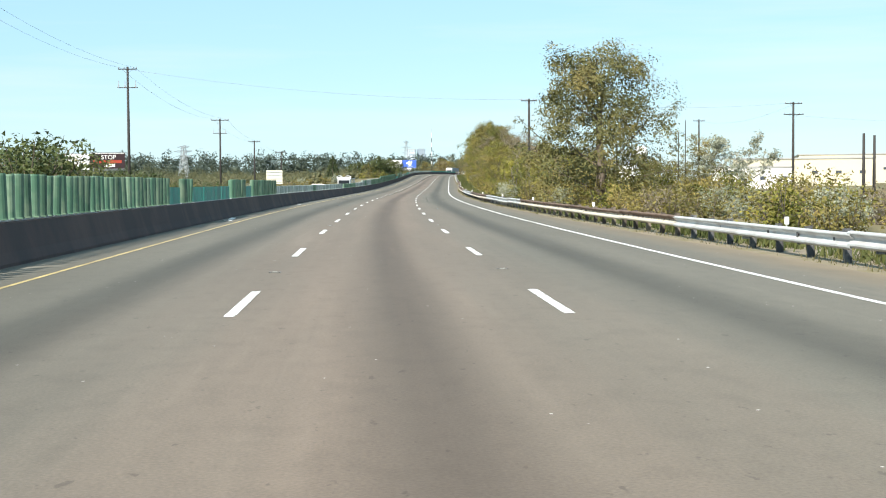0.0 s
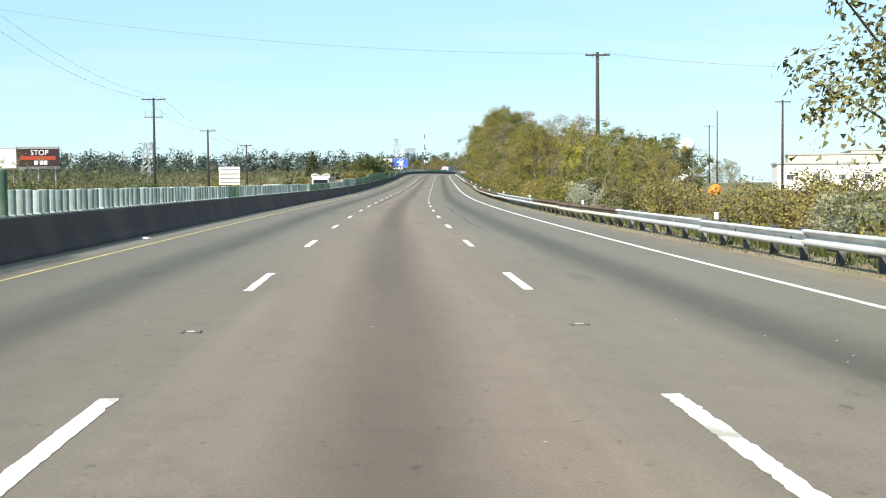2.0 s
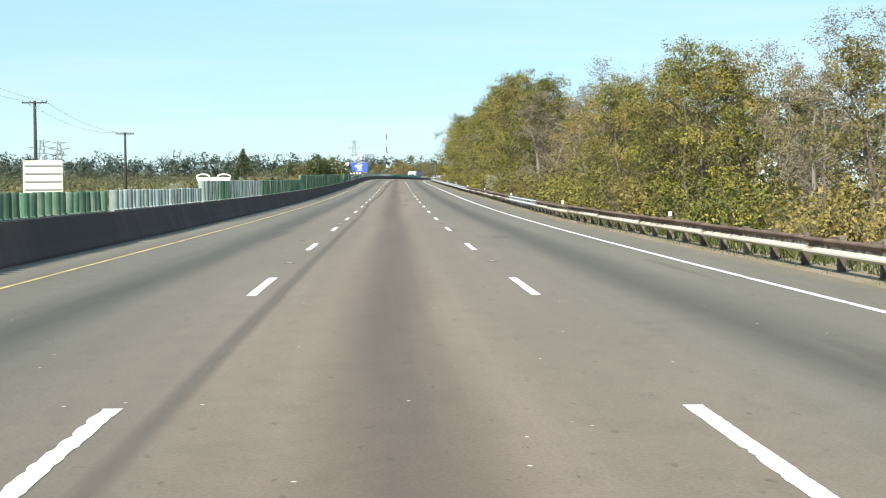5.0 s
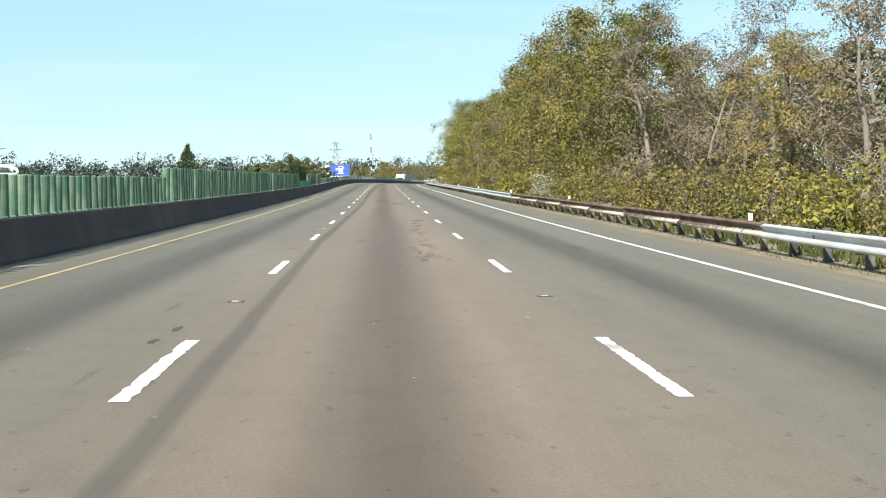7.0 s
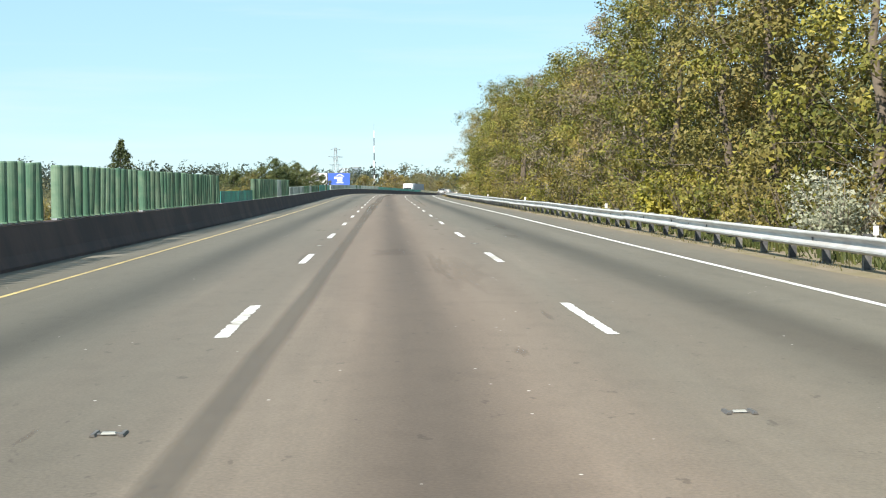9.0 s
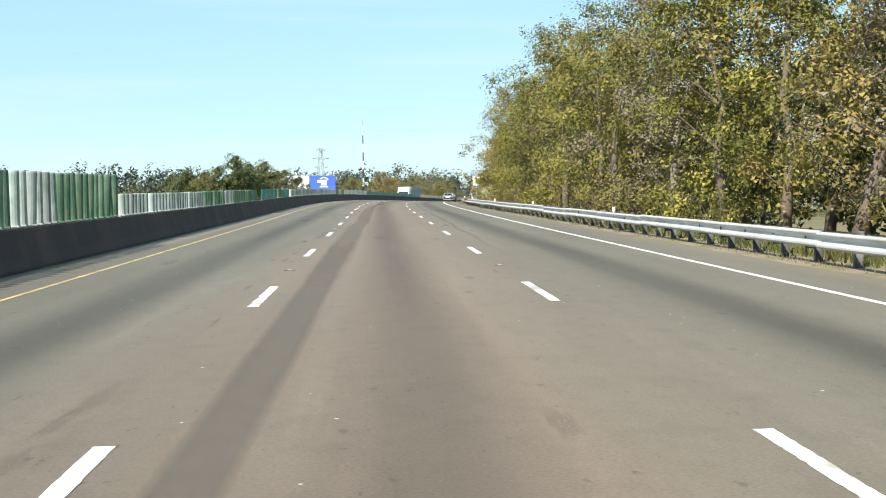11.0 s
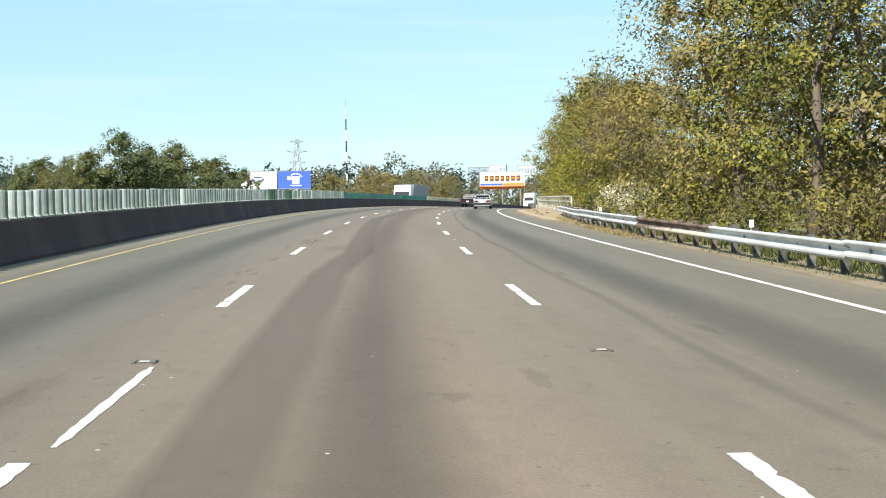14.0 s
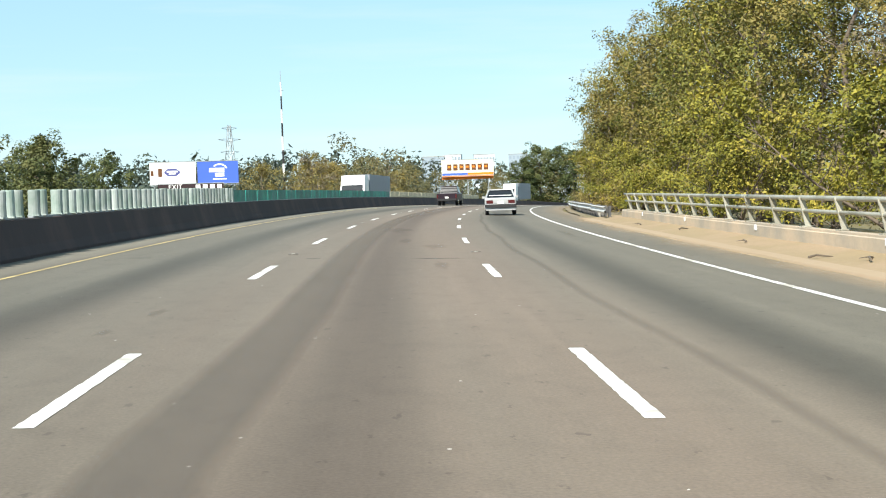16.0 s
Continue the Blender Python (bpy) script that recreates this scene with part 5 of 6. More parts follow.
for i in range(470):
    s = 600 + 290 * rng.random()
    d = (-25 - 50 * rng.random()) if i % 3 else (17 + 60 * rng.random())
    p = at(s, d)
    if before_board(p.x, p.y):
        continue
    if d < 0 and (s < 690 and d < -30 or s < 640):
        continue
    rows.append((p.x, p.y, 9.0 + 3.0 * rng.random() + 0.03 * abs(d) + (3.0 if s > 745 else 0.0), 6.5 + 3 * rng.random()))
for i in range(90):
    p = at(598 + 150 * rng.random(), 10.5 + 16 * rng.random())
    if not before_board(p.x, p.y):
        rows.insert(int(rng.integers(0, 200)), (p.x, p.y, 4.5 + 2.5 * rng.random(), 4.0 + 2.0 * rng.random()))
far_belt("bend_woods", rows[:200], LEAF_BEND, 100, 0.42, "olive-brown woods round the bend", "woods", 80, False)
far_belt("bend_woods", rows[200:], LEAF_SCRUB, 100, 0.42, "golden-brown woods round the bend", "woods", 81, False)

# dry grass and green weeds under and behind the guardrail
def blades(name, n, label, d_lo, d_spread, h_lo, h_hi, w_lo, mat, seed, cover, s_lo=-5.0, s_hi=461.0):
    r = np.random.default_rng(seed)
    s_ = s_lo + r.random(n) * (s_hi - s_lo)
    d_ = d_lo + np.abs(r.normal(0, d_spread, n))
    keep = (np.sin(s_ * 0.9) + np.sin(s_ * 0.37 + 1.0) + np.sin(s_ * 2.3) * 0.5 + r.normal(0, 0.8, n)) > cover
    vs, fs = [], []
    for s, d in zip(s_[keep], d_[keep]):
        p = at(s, d + RAIL_D(s), -0.02 - max(0.0, d - 0.9) * 0.06)
        a = r.random() * 6.283
        h = h_lo + (h_hi - h_lo) * r.random() ** 1.5
        w = Vector((math.cos(a), math.sin(a), 0)) * w_lo * (1 + r.random())
        tip = p + Vector((r.normal(0, 0.4) * h, r.normal(0, 0.4) * h, h))
        k = len(vs)
        vs += [tuple(p - w), tuple(p + w), tuple(tip)]
        fs.append((k, k + 1, k + 2))
    me = bpy.data.meshes.new(name)
    me.from_pydata(vs, [], fs)
    me.materials.append(mat)
    tagged(new(name, me), label, "grass", kind="stuff")


blades("verge_grass", 34000, "thin dry grass along the guardrail posts", -0.18, 0.8, 0.05, 0.17, 0.009, GRASS, 5, -0.5)
blades("verge_straw", 7000, "bleached straw-coloured grass spilling in front of the guardrail", -0.42, 0.3, 0.05, 0.2, 0.012, STRAW, 9, -0.2, 436.0, 467.0)
blades("verge_weeds", 46000, "green and straw-coloured weeds behind the guardrail", 0.45, 1.2, 0.14, 0.5, 0.02, WEEDS, 6, -1.1)

# broken branches lying on the sand by the parapet
for s, d, ln, turn in ((479.5, 8.15, 0.9, 70), (481.0, 7.75, 0.5, 20), (487.5, 8.0, 0.6, 80), (496.0, 8.2, 0.7, 60), (503.0, 7.9, 0.5, 100), (475.5, 7.6, 0.5, 75)):
    up = float(np.interp(d, [7.05, 7.3, 7.65, 8.0, 8.35, 8.68], [0.002, 0.014, 0.035, 0.07, 0.12, 0.17]))
    tagged(new("branch", Shape().tube([(-ln / 2, 0, 0.03), (-ln * 0.1, 0.04, 0.06), (ln / 2, -0.03, 0.02)], [0.025, 0.02, 0.01], 6).tube([(-ln * 0.1, 0.04, 0.06), (ln * 0.1, 0.2, 0.03)], [0.014, 0.006], 5).mesh("branch", BARK)),
           "broken dry branch lying on the sand", "branch", "branches on the sand").matrix_basis = stand(s, d, up) @ pose(0, 0, 0, 0, 0, turn)

# ---- poles and wires ----
CERAMIC = material("insulator", (0.30, 0.31, 0.33), 0.35, var=0.1)


def utility_pole(x, y, top, arms, label, turn=0.0, drop=False, z0=None):
    z = land_at(x, y) if z0 is None else z0
    h = top - z
    ob = thing("utility_pole", pose(x, y, z, 0, 0, turn), label, "utility pole", "utility poles")
    part("pole", Shape().tube([(0, 0, -0.5), (0, 0, h * 0.5), (0, 0, h)], [0.19, 0.165, 0.13], 10), POLE_WOOD, ob, smooth=True)
    for up, half in arms:
        arm = part("crossarm", Shape().box(2 * half, 0.1, 0.12, 0, -0.14, h - up, bevel=0.015), POLE_WOOD, ob)
        for q in (-0.95, -0.35, 0.6, 0.95):
            part("insulator", Shape().tube([(q * half, -0.14, h - up + 0.05), (q * half, -0.14, h - up + 0.14), (q * half, -0.14, h - up + 0.26)], [0.03, 0.075, 0.04], 7), CERAMIC, arm)
        part("brace", Shape().tube([(-half * 0.55, -0.16, h - up), (0, -0.16, h - up - 0.55), (half * 0.55, -0.16, h - up)], 0.02, 4), STEEL, ob)
    if drop:
        for q in (-1.05, -0.3, 0.95):
            part("switch", Shape().box(0.12, 0.12, 0.3, q, -0.2, h - 2.35).tube([(q, -0.2, h - 2.2), (q, -0.2, h - 1.7)], 0.035, 6), CERAMIC, ob)
        part("switch_arm", Shape().box(2.4, 0.09, 0.1, 0, -0.14, h - 2.5), POLE_WOOD, ob)
    return ob


utility_pole(-28.0, 163.3, 15.9, [(0.3, 1.1)], "tall dark timber utility pole with a crossarm", drop=True)
utility_pole(-24.3, 233.1, 13.2, [(0.25, 1.5)], "dark timber utility pole with crossarm and hanging switches", drop=True)
utility_pole(-21.6, 273.2, 10.8, [(0.2, 1.15)], "dark timber utility pole with one crossarm")
utility_pole(-18.6, 313.5, 9.7, [(0.2, 1.1)], "dark timber utility pole with one crossarm")
utility_pole(20.1, 162.3, 11.9, [(0.25, 0.95)], "grey timber utility pole rising out of bushes", turn=-4)
utility_pole(55.2, 170.0, 11.9, [(0.2, 1.1), (1.6, 1.3)], "timber utility pole with two crossarms by the works")
utility_pole(62.0, 245.0, 13.4, [(0.3, 1.1)], "timber utility pole with one crossarm by the works")
utility_pole(110.1, 452.4, 23.3, [], "tall bare dark timber pole at the works")
utility_pole(107.7, 452.4, 19.3, [(0.4, 1.8)], "dark timber utility pole with one short crossarm at the works")
utility_pole(51.9, 137.0, 6.6, [], "short dark timber post by the works")
utility_pole(54.2, 140.0, 6.5, [], "short dark timber post by the works")


def wire(a, b, sag, label="thin sagging overhead wire between poles"):
    pts = [Vector(a).lerp(Vector(b), i / 24) - Vector((0, 0, sag * 4 * (i / 24) * (1 - i / 24))) for i in range(25)]
    ob = new("overhead_wire", Shape().tube(pts, 0.011, 5).mesh("overhead_wire", WIRE))
    return tagged(ob, label, "wire", "overhead wires")


for q in (-0.9, 0.9):
    wire((-31.0 + q, 100.0, 17.0), (-28.0 + q, 163.2, 15.8), 1.0)
    wire((-28.0 + q, 163.2, 15.8), (-24.3 + q * 1.3, 233.0, 13.2), 1.3)
    wire((-24.3 + q * 1.3, 233.0, 13.2), (-21.6 + q, 273.1, 10.8), 0.9)
    wire((-21.6 + q, 273.1, 10.8), (-18.6 + q, 313.4, 9.7), 0.9)
wire((20.1, 162.2, 11.8), (-28.0, 163.2, 15.6), 1.0, "long overhead wire crossing above the road")
wire((20.6, 162.2, 11.8), (55.2, 170.0, 11.8), 0.8)
wire((55.2, 170.0, 11.6), (62.0, 245.0, 13.1), 1.2)
wire((55.2, 170.0, 10.2), (86.0, 150.0, 9.0), 0.8)


def pylon(x, y, height, label, width=5.0):
    """A lattice tower of steel angle, with three pairs of arms."""
    z = land_at(x, y)
    ob = thing("pylon", pose(x, y, z, 0, 0, 20), label, "pylon", "lattice pylons")
    w = lambda k: width * 0.5 * (1 - k) ** 1.1 + 0.35

    def corner(k, i):
        a = w(k)
        return Vector((a * (1, -1, -1, 1)[i], a * (1, 1, -1, -1)[i], height * k))
    for i in range(4):
        part("leg", Shape().tube([corner(k / 6, i) for k in range(7)], 0.085, 4), STEEL, ob)
    br = Shape()
    for k in range(8):
        for i in range(4):
            br.tube([corner(k / 8, i), corner((k + 1) / 8, (i + 1) % 4)], 0.05, 3)
            br.tube([corner(k / 8, (i + 1) % 4), corner((k + 1) / 8, i)], 0.05, 3)
    part("bracing", br, STEEL, ob)
    for k, half in ((0.97, 2.2), (0.86, 3.4), (0.74, 2.8)):
        part("arm", Shape().tube([(-half, 0, height * k), (0, 0, height * k + 0.25), (half, 0, height * k)], 0.08, 4).tube([(-half, 0, height * k), (0, 0, height * k - 0.6), (half, 0, height * k)], 0.06, 4), STEEL, ob)
    return ob


pylon(28.3, 838, 29.0, "grey steel lattice pylon behind billboards", 4.6)
pylon(-77.0, 596.0, 17.5, "distant grey steel lattice pylon", 3.4)
pylon(-68.0, 520.0, 15.0, "distant grey steel lattice pylon", 3.0)

RED = material("red_paint", (0.35, 0.05, 0.03), 0.5, var=0.15)
mz = land_at(37.2, 707)
mast = thing("radio_mast", pose(37.2, 707, mz), "slender mast banded in white and dark paint", "mast")
MH = 29.5 - mz
for i in range(11):
    part("band", Shape().tube([(0, 0, MH * i / 11), (0, 0, MH * (i + 1) / 11)], [0.26 - 0.012 * i, 0.25 - 0.012 * i], 8), WHITE if i % 2 == 0 else BLACK, mast)
part("antenna", Shape().tube([(0, 0, MH - 0.2), (0, 0, MH + 2.2)], 0.05, 5).tube([(-0.5, 0, MH - 1.6), (0.5, 0, MH - 1.4)], 0.05, 5), STEEL, mast)

# ---- billboards ----
BLUE = material("blue_panel", (0.06, 0.13, 0.52), 0.5, var=0.1)
RED_DARK = material("dark_panel", (0.035, 0.02, 0.022), 0.5, var=0.2)
CREAM_P = material("pale_panel", (0.74, 0.70, 0.55), 0.5, var=0.08)
ORANGE = material("orange_paint", (0.85, 0.22, 0.02), 0.5, var=0.1)
BROWN = material("brown_letters", (0.12, 0.05, 0.02), 0.5, var=0.1)


def lettering(text, size, mat, parent, x, z, y=-0.16, name="lettering"):
    cu = bpy.data.curves.new(name, "FONT")
    cu.body, cu.size, cu.extrude, cu.align_x, cu.align_y = text, size, 0.01, "CENTER", "CENTER"
    tmp = bpy.data.objects.new(name, cu)
    me = bpy.data.meshes.new_from_object(tmp)
    bpy.data.objects.remove(tmp)
    me.materials.clear()
    me.materials.append(mat)
    ob = new(name, me)
    ob.parent = parent
    ob.matrix_basis = pose(x, y, z, 90, 0, 0)
    return ob


def billboard(x, y, turn, w, h, bottom, mat, label, posts=3):
    """A panel w by h, its lower edge at height bottom, facing the coming traffic, on steel posts."""
    z = land_at(x, y)
    ob = thing("billboard", pose(x, y, z, 0, 0, turn), label, "billboard")
    b = bottom - z
    part("face", Shape().box(w, 0.22, h, 0, 0, b + h / 2), mat, ob)
    part("frame", Shape().box(w + 0.2, 0.3, 0.12, 0, 0, b - 0.06).box(w + 0.2, 0.3, 0.12, 0, 0, b + h + 0.06), STEEL, ob)
    part("catwalk", Shape().box(w, 0.7, 0.06, 0, -0.5, b - 0.35), STEEL, ob)
    for i in range(posts):
        part("post", Shape().tube([((i - (posts - 1) / 2) * w / max(1, posts - 1) * 0.8, 0.25, -0.5), ((i - (posts - 1) / 2) * w / max(1, posts - 1) * 0.8, 0.25, b + h * 0.6)], 0.16, 8), STEEL, ob)
    return ob, b


def bar(parent, x, z, w, h, mat, y=-0.125):
    part("bar", Shape().box(w, 0.02, h, x, y, z), mat, parent)


# white and blue pair
ob, b = billboard(17.3, 700, 2, 8.0, 3.9, 11.2, WHITE, "white billboard with a dark badge and brown shapes")
part("badge", Shape().add([(-0.1 + 1.5 * math.cos(a), -0.13, b + 2.1 + 0.75 * math.sin(a)) for a in [math.pi / 3 * k for k in range(6)]], [tuple(range(6))]), material("badge", (0.08, 0.09, 0.25), 0.5), ob)
for k, (xx, zz, ww, hh) in enumerate(((-0.1, 2.25, 1.9, 0.3), (-0.1, 1.85, 1.2, 0.2), (-3.6, 2.0, 0.5, 0.9), (-2.2, 2.1, 0.7, 1.5))):
    bar(ob, xx, b + zz, ww, hh, WHITE if k < 2 else BROWN, -0.15 if k < 2 else -0.125)
ob, b = billboard(25.2, 700.6, 2, 7.2, 3.9, 11.2, BLUE, "blue billboard with white plain shapes")
part("crescent", Shape().add([(0.3 + 1.5 * math.cos(a), -0.13, b + 2.2 + 1.3 * math.sin(a)) for a in [0.4 + 0.25 * k for k in range(9)]] + [(0.3 + 1.25 * math.cos(a), -0.13, b + 2.2 + 1.05 * math.sin(a)) for a in [0.4 + 0.25 * (8 - k) for k in range(9)]], [tuple(range(18))]), WHITE, ob)
for xx, zz, ww, hh in ((-0.2, 2.35, 2.7, 0.75), (0.3, 1.5, 1.6, 0.7), (0.3, 0.75, 2.4, 0.22)):
    bar(ob, xx, b + zz, ww, hh, WHITE)
# low dark exit board under them
ob, b = billboard(20.6, 690.0, 2, 11.0, 1.0, 10.0, RED_DARK, "long low dark exit sign with white lettering")
lettering("EXIT", 1.15, WHITE, ob, -2.6, b + 0.5)
for xx in (1.2, 2.4, 3.6, 4.8):
    bar(ob, xx, b + 0.5, 0.8, 0.7, WHITE)
# cream board beyond the bend
ob, b = billboard(92, 818, -6, 14.2, 4.2, 13.6, CREAM_P, "cream billboard with dark orange shapes above a coloured band")
for k in range(7):
    bar(ob, -5.0 + k * 1.67, b + 2.2, 1.2, 1.7, BROWN)
    bar(ob, -5.05 + k * 1.67, b + 2.3, 0.6, 0.5, ORANGE, -0.15)
bar(ob, -3.5, b + 0.35, 7.0, 0.6, BLUE)
bar(ob, 3.5, b + 0.35, 7.0, 0.6, ORANGE)
part("skirt", Shape().box(14.0, 0.2, 1.0, 0, 0, b - 0.6), ORANGE, ob)
# dark board beside a white one
ob, b = billboard(-63.5, 341.5, 8, 8.6, 4.0, 6.3, RED_DARK, "black and red billboard with white lettering")
lettering("STOP", 1.5, WHITE, ob, 0.3, b + 2.85, -0.13)
bar(ob, 0.0, b + 1.8, 7.0, 0.75, RED)
for xx in (-0.4, 0.7, 1.5):
    bar(ob, xx, b + 0.85, 0.7, 0.8, WHITE)
bar(ob, 0, b + 3.85, 8.2, 0.12, WHITE)
billboard(-71.5, 342.5, 8, 6.6, 4.0, 6.1, WHITE, "plain white billboard beside a dark one")
plant_xy(T["thin"], -67.0, 329.0, 1.55, 1.0)
plant_xy(T["low"], -70.5, 331.0, 1.5, 1.0)
# back of a road sign for the other carriageway
z = land_at(-16.0, 247)
ob = thing("road_sign", pose(-16.0, 247, z), "pale back of a large road sign with cross ribs", "road sign")
h = 4.5 - z
part("plate", Shape().box(2.9, 0.03, 2.5, 0, 0, h - 1.25), CREAM_P, ob)
for k in range(4):
    part("rib", Shape().box(2.7, 0.08, 0.1, 0, -0.06, h - 0.35 - k * 0.6), STEEL, ob)
for q in (-1.2, 1.2):
    part("post", Shape().box(0.12, 0.12, h + 0.4, q, 0.09, (h - 0.4) / 2), POLE_WOOD, ob)

# ---- works and buildings on the flats ----
WALL_W = material("white_cladding", (0.72, 0.70, 0.66), 0.7, var=0.1, scale=(0.1, 2.0))
WALL_B = material("beige_cladding", (0.58, 0.52, 0.38), 0.7, var=0.1, scale=(0.1, 2.0))
ROOF = material("grey_roof", (0.34, 0.34, 0.33), 0.8, var=0.15)
GLASS_D = material("dark_window", (0.05, 0.06, 0.075), 0.15, var=0.1, spec=0.6)


def building(name, x, y, turn, w, d, h, wall, label, rows=0, cols=0, z=None, category="building", win=(1.2, 1.4), roof=True):
    z = land_at(x, y) if z is None else z
    ob = thing(name, pose(x, y, z, 0, 0, turn), label, category)
    part("wall", Shape().box(w, d, h + 1, 0, 0, h / 2 - 0.5), wall, ob)
    if roof:
        part("roof", Shape().box(w + 0.4, d + 0.4, 0.35, 0, 0, h + 0.17), ROOF, ob)
    if rows:
        wm = Shape().box(win[0], 0.2, win[1]).mesh("window", GLASS_D)
        for r_ in range(rows):
            for c_ in range(cols):
                part("window", wm, GLASS_D, ob, m=pose(-w / 2 + (c_ + 0.5) * w / cols, -d / 2 + 0.02, (r_ + 0.5) * h / rows))
    return ob


building("warehouse", 178, 430, -16, 70, 40, 8.8, WALL_B, "long low beige industrial shed", 1, 9, win=(3.0, 0.8))
building("warehouse", 118, 355, -16, 36, 16, 7.0, WALL_B, "long cream flat-roofed industrial shed", 1, 6, win=(1.5, 0.8))
building("warehouse", 88, 300, -14, 18, 14, 4.6, WALL_W, "white gabled shed behind scrub", 1, 4, win=(1.2, 0.8))
z = land_at(66, 315)
ob = thing("water_tower", pose(66, 315, z), "white spherical water tower on slim legs", "water tower")
H = 10.6 - z
ball = Shape()
ball.loft([[(r_ * math.cos(a), r_ * math.sin(a), zz) for a in [2 * math.pi * k / 14 for k in range(14)]] for r_, zz in ((0.5, H - 3.0), (1.2, H - 2.6), (1.6, H - 1.7), (1.5, H - 0.9), (0.9, H - 0.2), (0.2, H))])
part("tank", ball, WHITE, ob, smooth=True)
for k in range(5):
    a = 2 * math.pi * k / 5
    part("leg", Shape().tube([(1.6 * math.cos(a), 1.6 * math.sin(a), -0.3), (1.1 * math.cos(a), 1.1 * math.sin(a), H - 2.2)], 0.09, 5), STEEL, ob)
z = land_at(60, 300)
ob = thing("storage_dome", pose(60, 300, z), "low white storage dome", "storage tank")
dome = Shape()
dome.loft([[(r_ * math.cos(a), r_ * math.sin(a), zz) for a in [2 * math.pi * k / 18 for k in range(18)]] for r_, zz in ((2.9, -0.5), (2.9, 3.4), (2.6, 4.4), (1.7, 5.2), (0.5, 5.6))])
part("shell", dome, WHITE, ob, smooth=True)
for x, y, h in ((57, 330, 11.0), (58.2, 331, 11.0), (61.5, 322, 11.2)):
    z = land_at(x, y)
    ob = thing("stack", pose(x, y, z), "slim dark steel stack at the works", "chimney", "stacks at the works")
    part("flue", Shape().tube([(0, 0, -0.5), (0, 0, h - z)], [0.22, 0.18], 8), POLE_WOOD, ob)
z = land_at(54.0, 251)
ob = thing("tarpaulin", pose(54.0, 251.0, z, 0, 0, 20) @ Matrix.Scale(0.75, 4), "bright orange tarpaulin heap behind bushes", "tarpaulin")
tp = Shape()
tp.loft([[(k * 1.5 * math.cos(a) * (1 + 0.12 * math.sin(3 * a + zz)), k * 1.1 * math.sin(a) * (1 + 0.1 * math.cos(4 * a)), zz) for a in [2 * math.pi * q / 12 for q in range(12)]] for k, zz in ((1.0, -0.2), (0.95, 1.1), (0.7, 1.8), (0.25, 2.2))])
part("cover", tp, ORANGE, ob)

# towers of the town, distance haze painted into their wall and window colours
HAZE_W = material("hazy_pale_wall", (0.47, 0.53, 0.58), 0.7, var=0.06, scale=(0.02, 0.3))
HAZE_G = material("hazy_grey_wall", (0.27, 0.33, 0.38), 0.7, var=0.06, scale=(0.02, 0.3))
HAZE_D = material("hazy_window", (0.22, 0.28, 0.33), 0.4, var=0.06)
for x, y, w, top, wall, rows, cols in ((66, 1745, 11, 49, HAZE_W, 12, 4), (79, 1752, 10, 50, HAZE_G, 12, 4), (140, 1800, 16, 33, HAZE_W, 6, 5), (165, 1830, 12, 36, HAZE_G, 7, 4), (118, 1500, 12, 33, HAZE_W, 6, 4),
                                       (205, 1500, 14, 43, HAZE_W, 7, 5), (226, 1480, 16, 42, HAZE_W, 5, 7), (262, 1520, 15, 43, HAZE_G, 8, 5), (182, 1400, 12, 38, HAZE_W, 5, 4), (300, 1480, 22, 40, HAZE_W, 5, 7), (158, 1300, 14, 35, HAZE_G, 5, 4)):
    ob = building("tower_block", x, y, rng.normal(0, 10), w, 12, top - 1, wall, "distant pale town tower in haze", 0, 0, z=1.0)
    wm = Shape().box(w / cols * 0.55, 0.3, (top - 1) / rows * 0.45).mesh("window", HAZE_D)
    for r_ in range(rows):
        for c_ in range(cols):
            part("window", wm, HAZE_D, ob, m=pose(-w / 2 + (c_ + 0.5) * w / cols, -6.0, (r_ + 0.5) * (top - 1) / rows))

# a broken white board and bits of litter by the median
for s, d, ln, w, turn in ((55.0, -6.22, 3.0, 0.16, 4), (52.6, -6.1, 0.5, 0.14, 30), (92.0, -6.2, 0.3, 0.12, 50)):
    ob = tagged(new("board", Shape().box(w, ln, 0.035, 0, 0, 0.022, bevel=0.006).mesh("board", WHITE)), "broken white board lying beside the median barrier", "board", "broken boards by the median")
    ob.matrix_basis = stand(s, d, 0.0) @ pose(0, 0, 0, 0, 1.0, turn)

# ---- vehicles ----
PAINT_SILVER = material("silver_paint", (0.40, 0.41, 0.41), 0.35, 0.2, var=0.06, spec=0.5)
PAINT_MAROON = material("maroon_paint", (0.02, 0.012, 0.018), 0.4, 0.0, var=0.08, spec=0.2)
PAINT_WHITE = material("white_vehicle_paint", (0.75, 0.75, 0.74), 0.3, var=0.05, spec=0.5)
# grey puts the shade on the trailer's visible side into its colour
TRAILER_SHADED = material("trailer_side", (0.24, 0.26, 0.29), 0.5, 0.1, var=0.1)
CAR_GLASS = material("car_glass", (0.014, 0.017, 0.02), 0.2, var=0.05, spec=0.4)
TAIL = material("tail_lamp", (0.07, 0.01, 0.01), 0.25, var=0.05, spec=0.5)
CHROME = material("chrome", (0.6, 0.6, 0.6), 0.2, 0.9, var=0.05)


def wheel(parent, x, y, r, w):
    ob = part("wheel", Shape().tube([(x - w / 2, y, r), (x - w * 0.35, y, r), (x + w * 0.35, y, r), (x + w / 2, y, r)], [r * 0.93, r, r, r * 0.93], 18), BLACK, parent)
    side = 1 if x > 0 else -1
    part("rim", Shape().tube([(x + side * w * 0.51, y, r), (x + side * w * 0.53, y, r)], [r * 0.62, r * 0.5], 14), CHROME, ob)


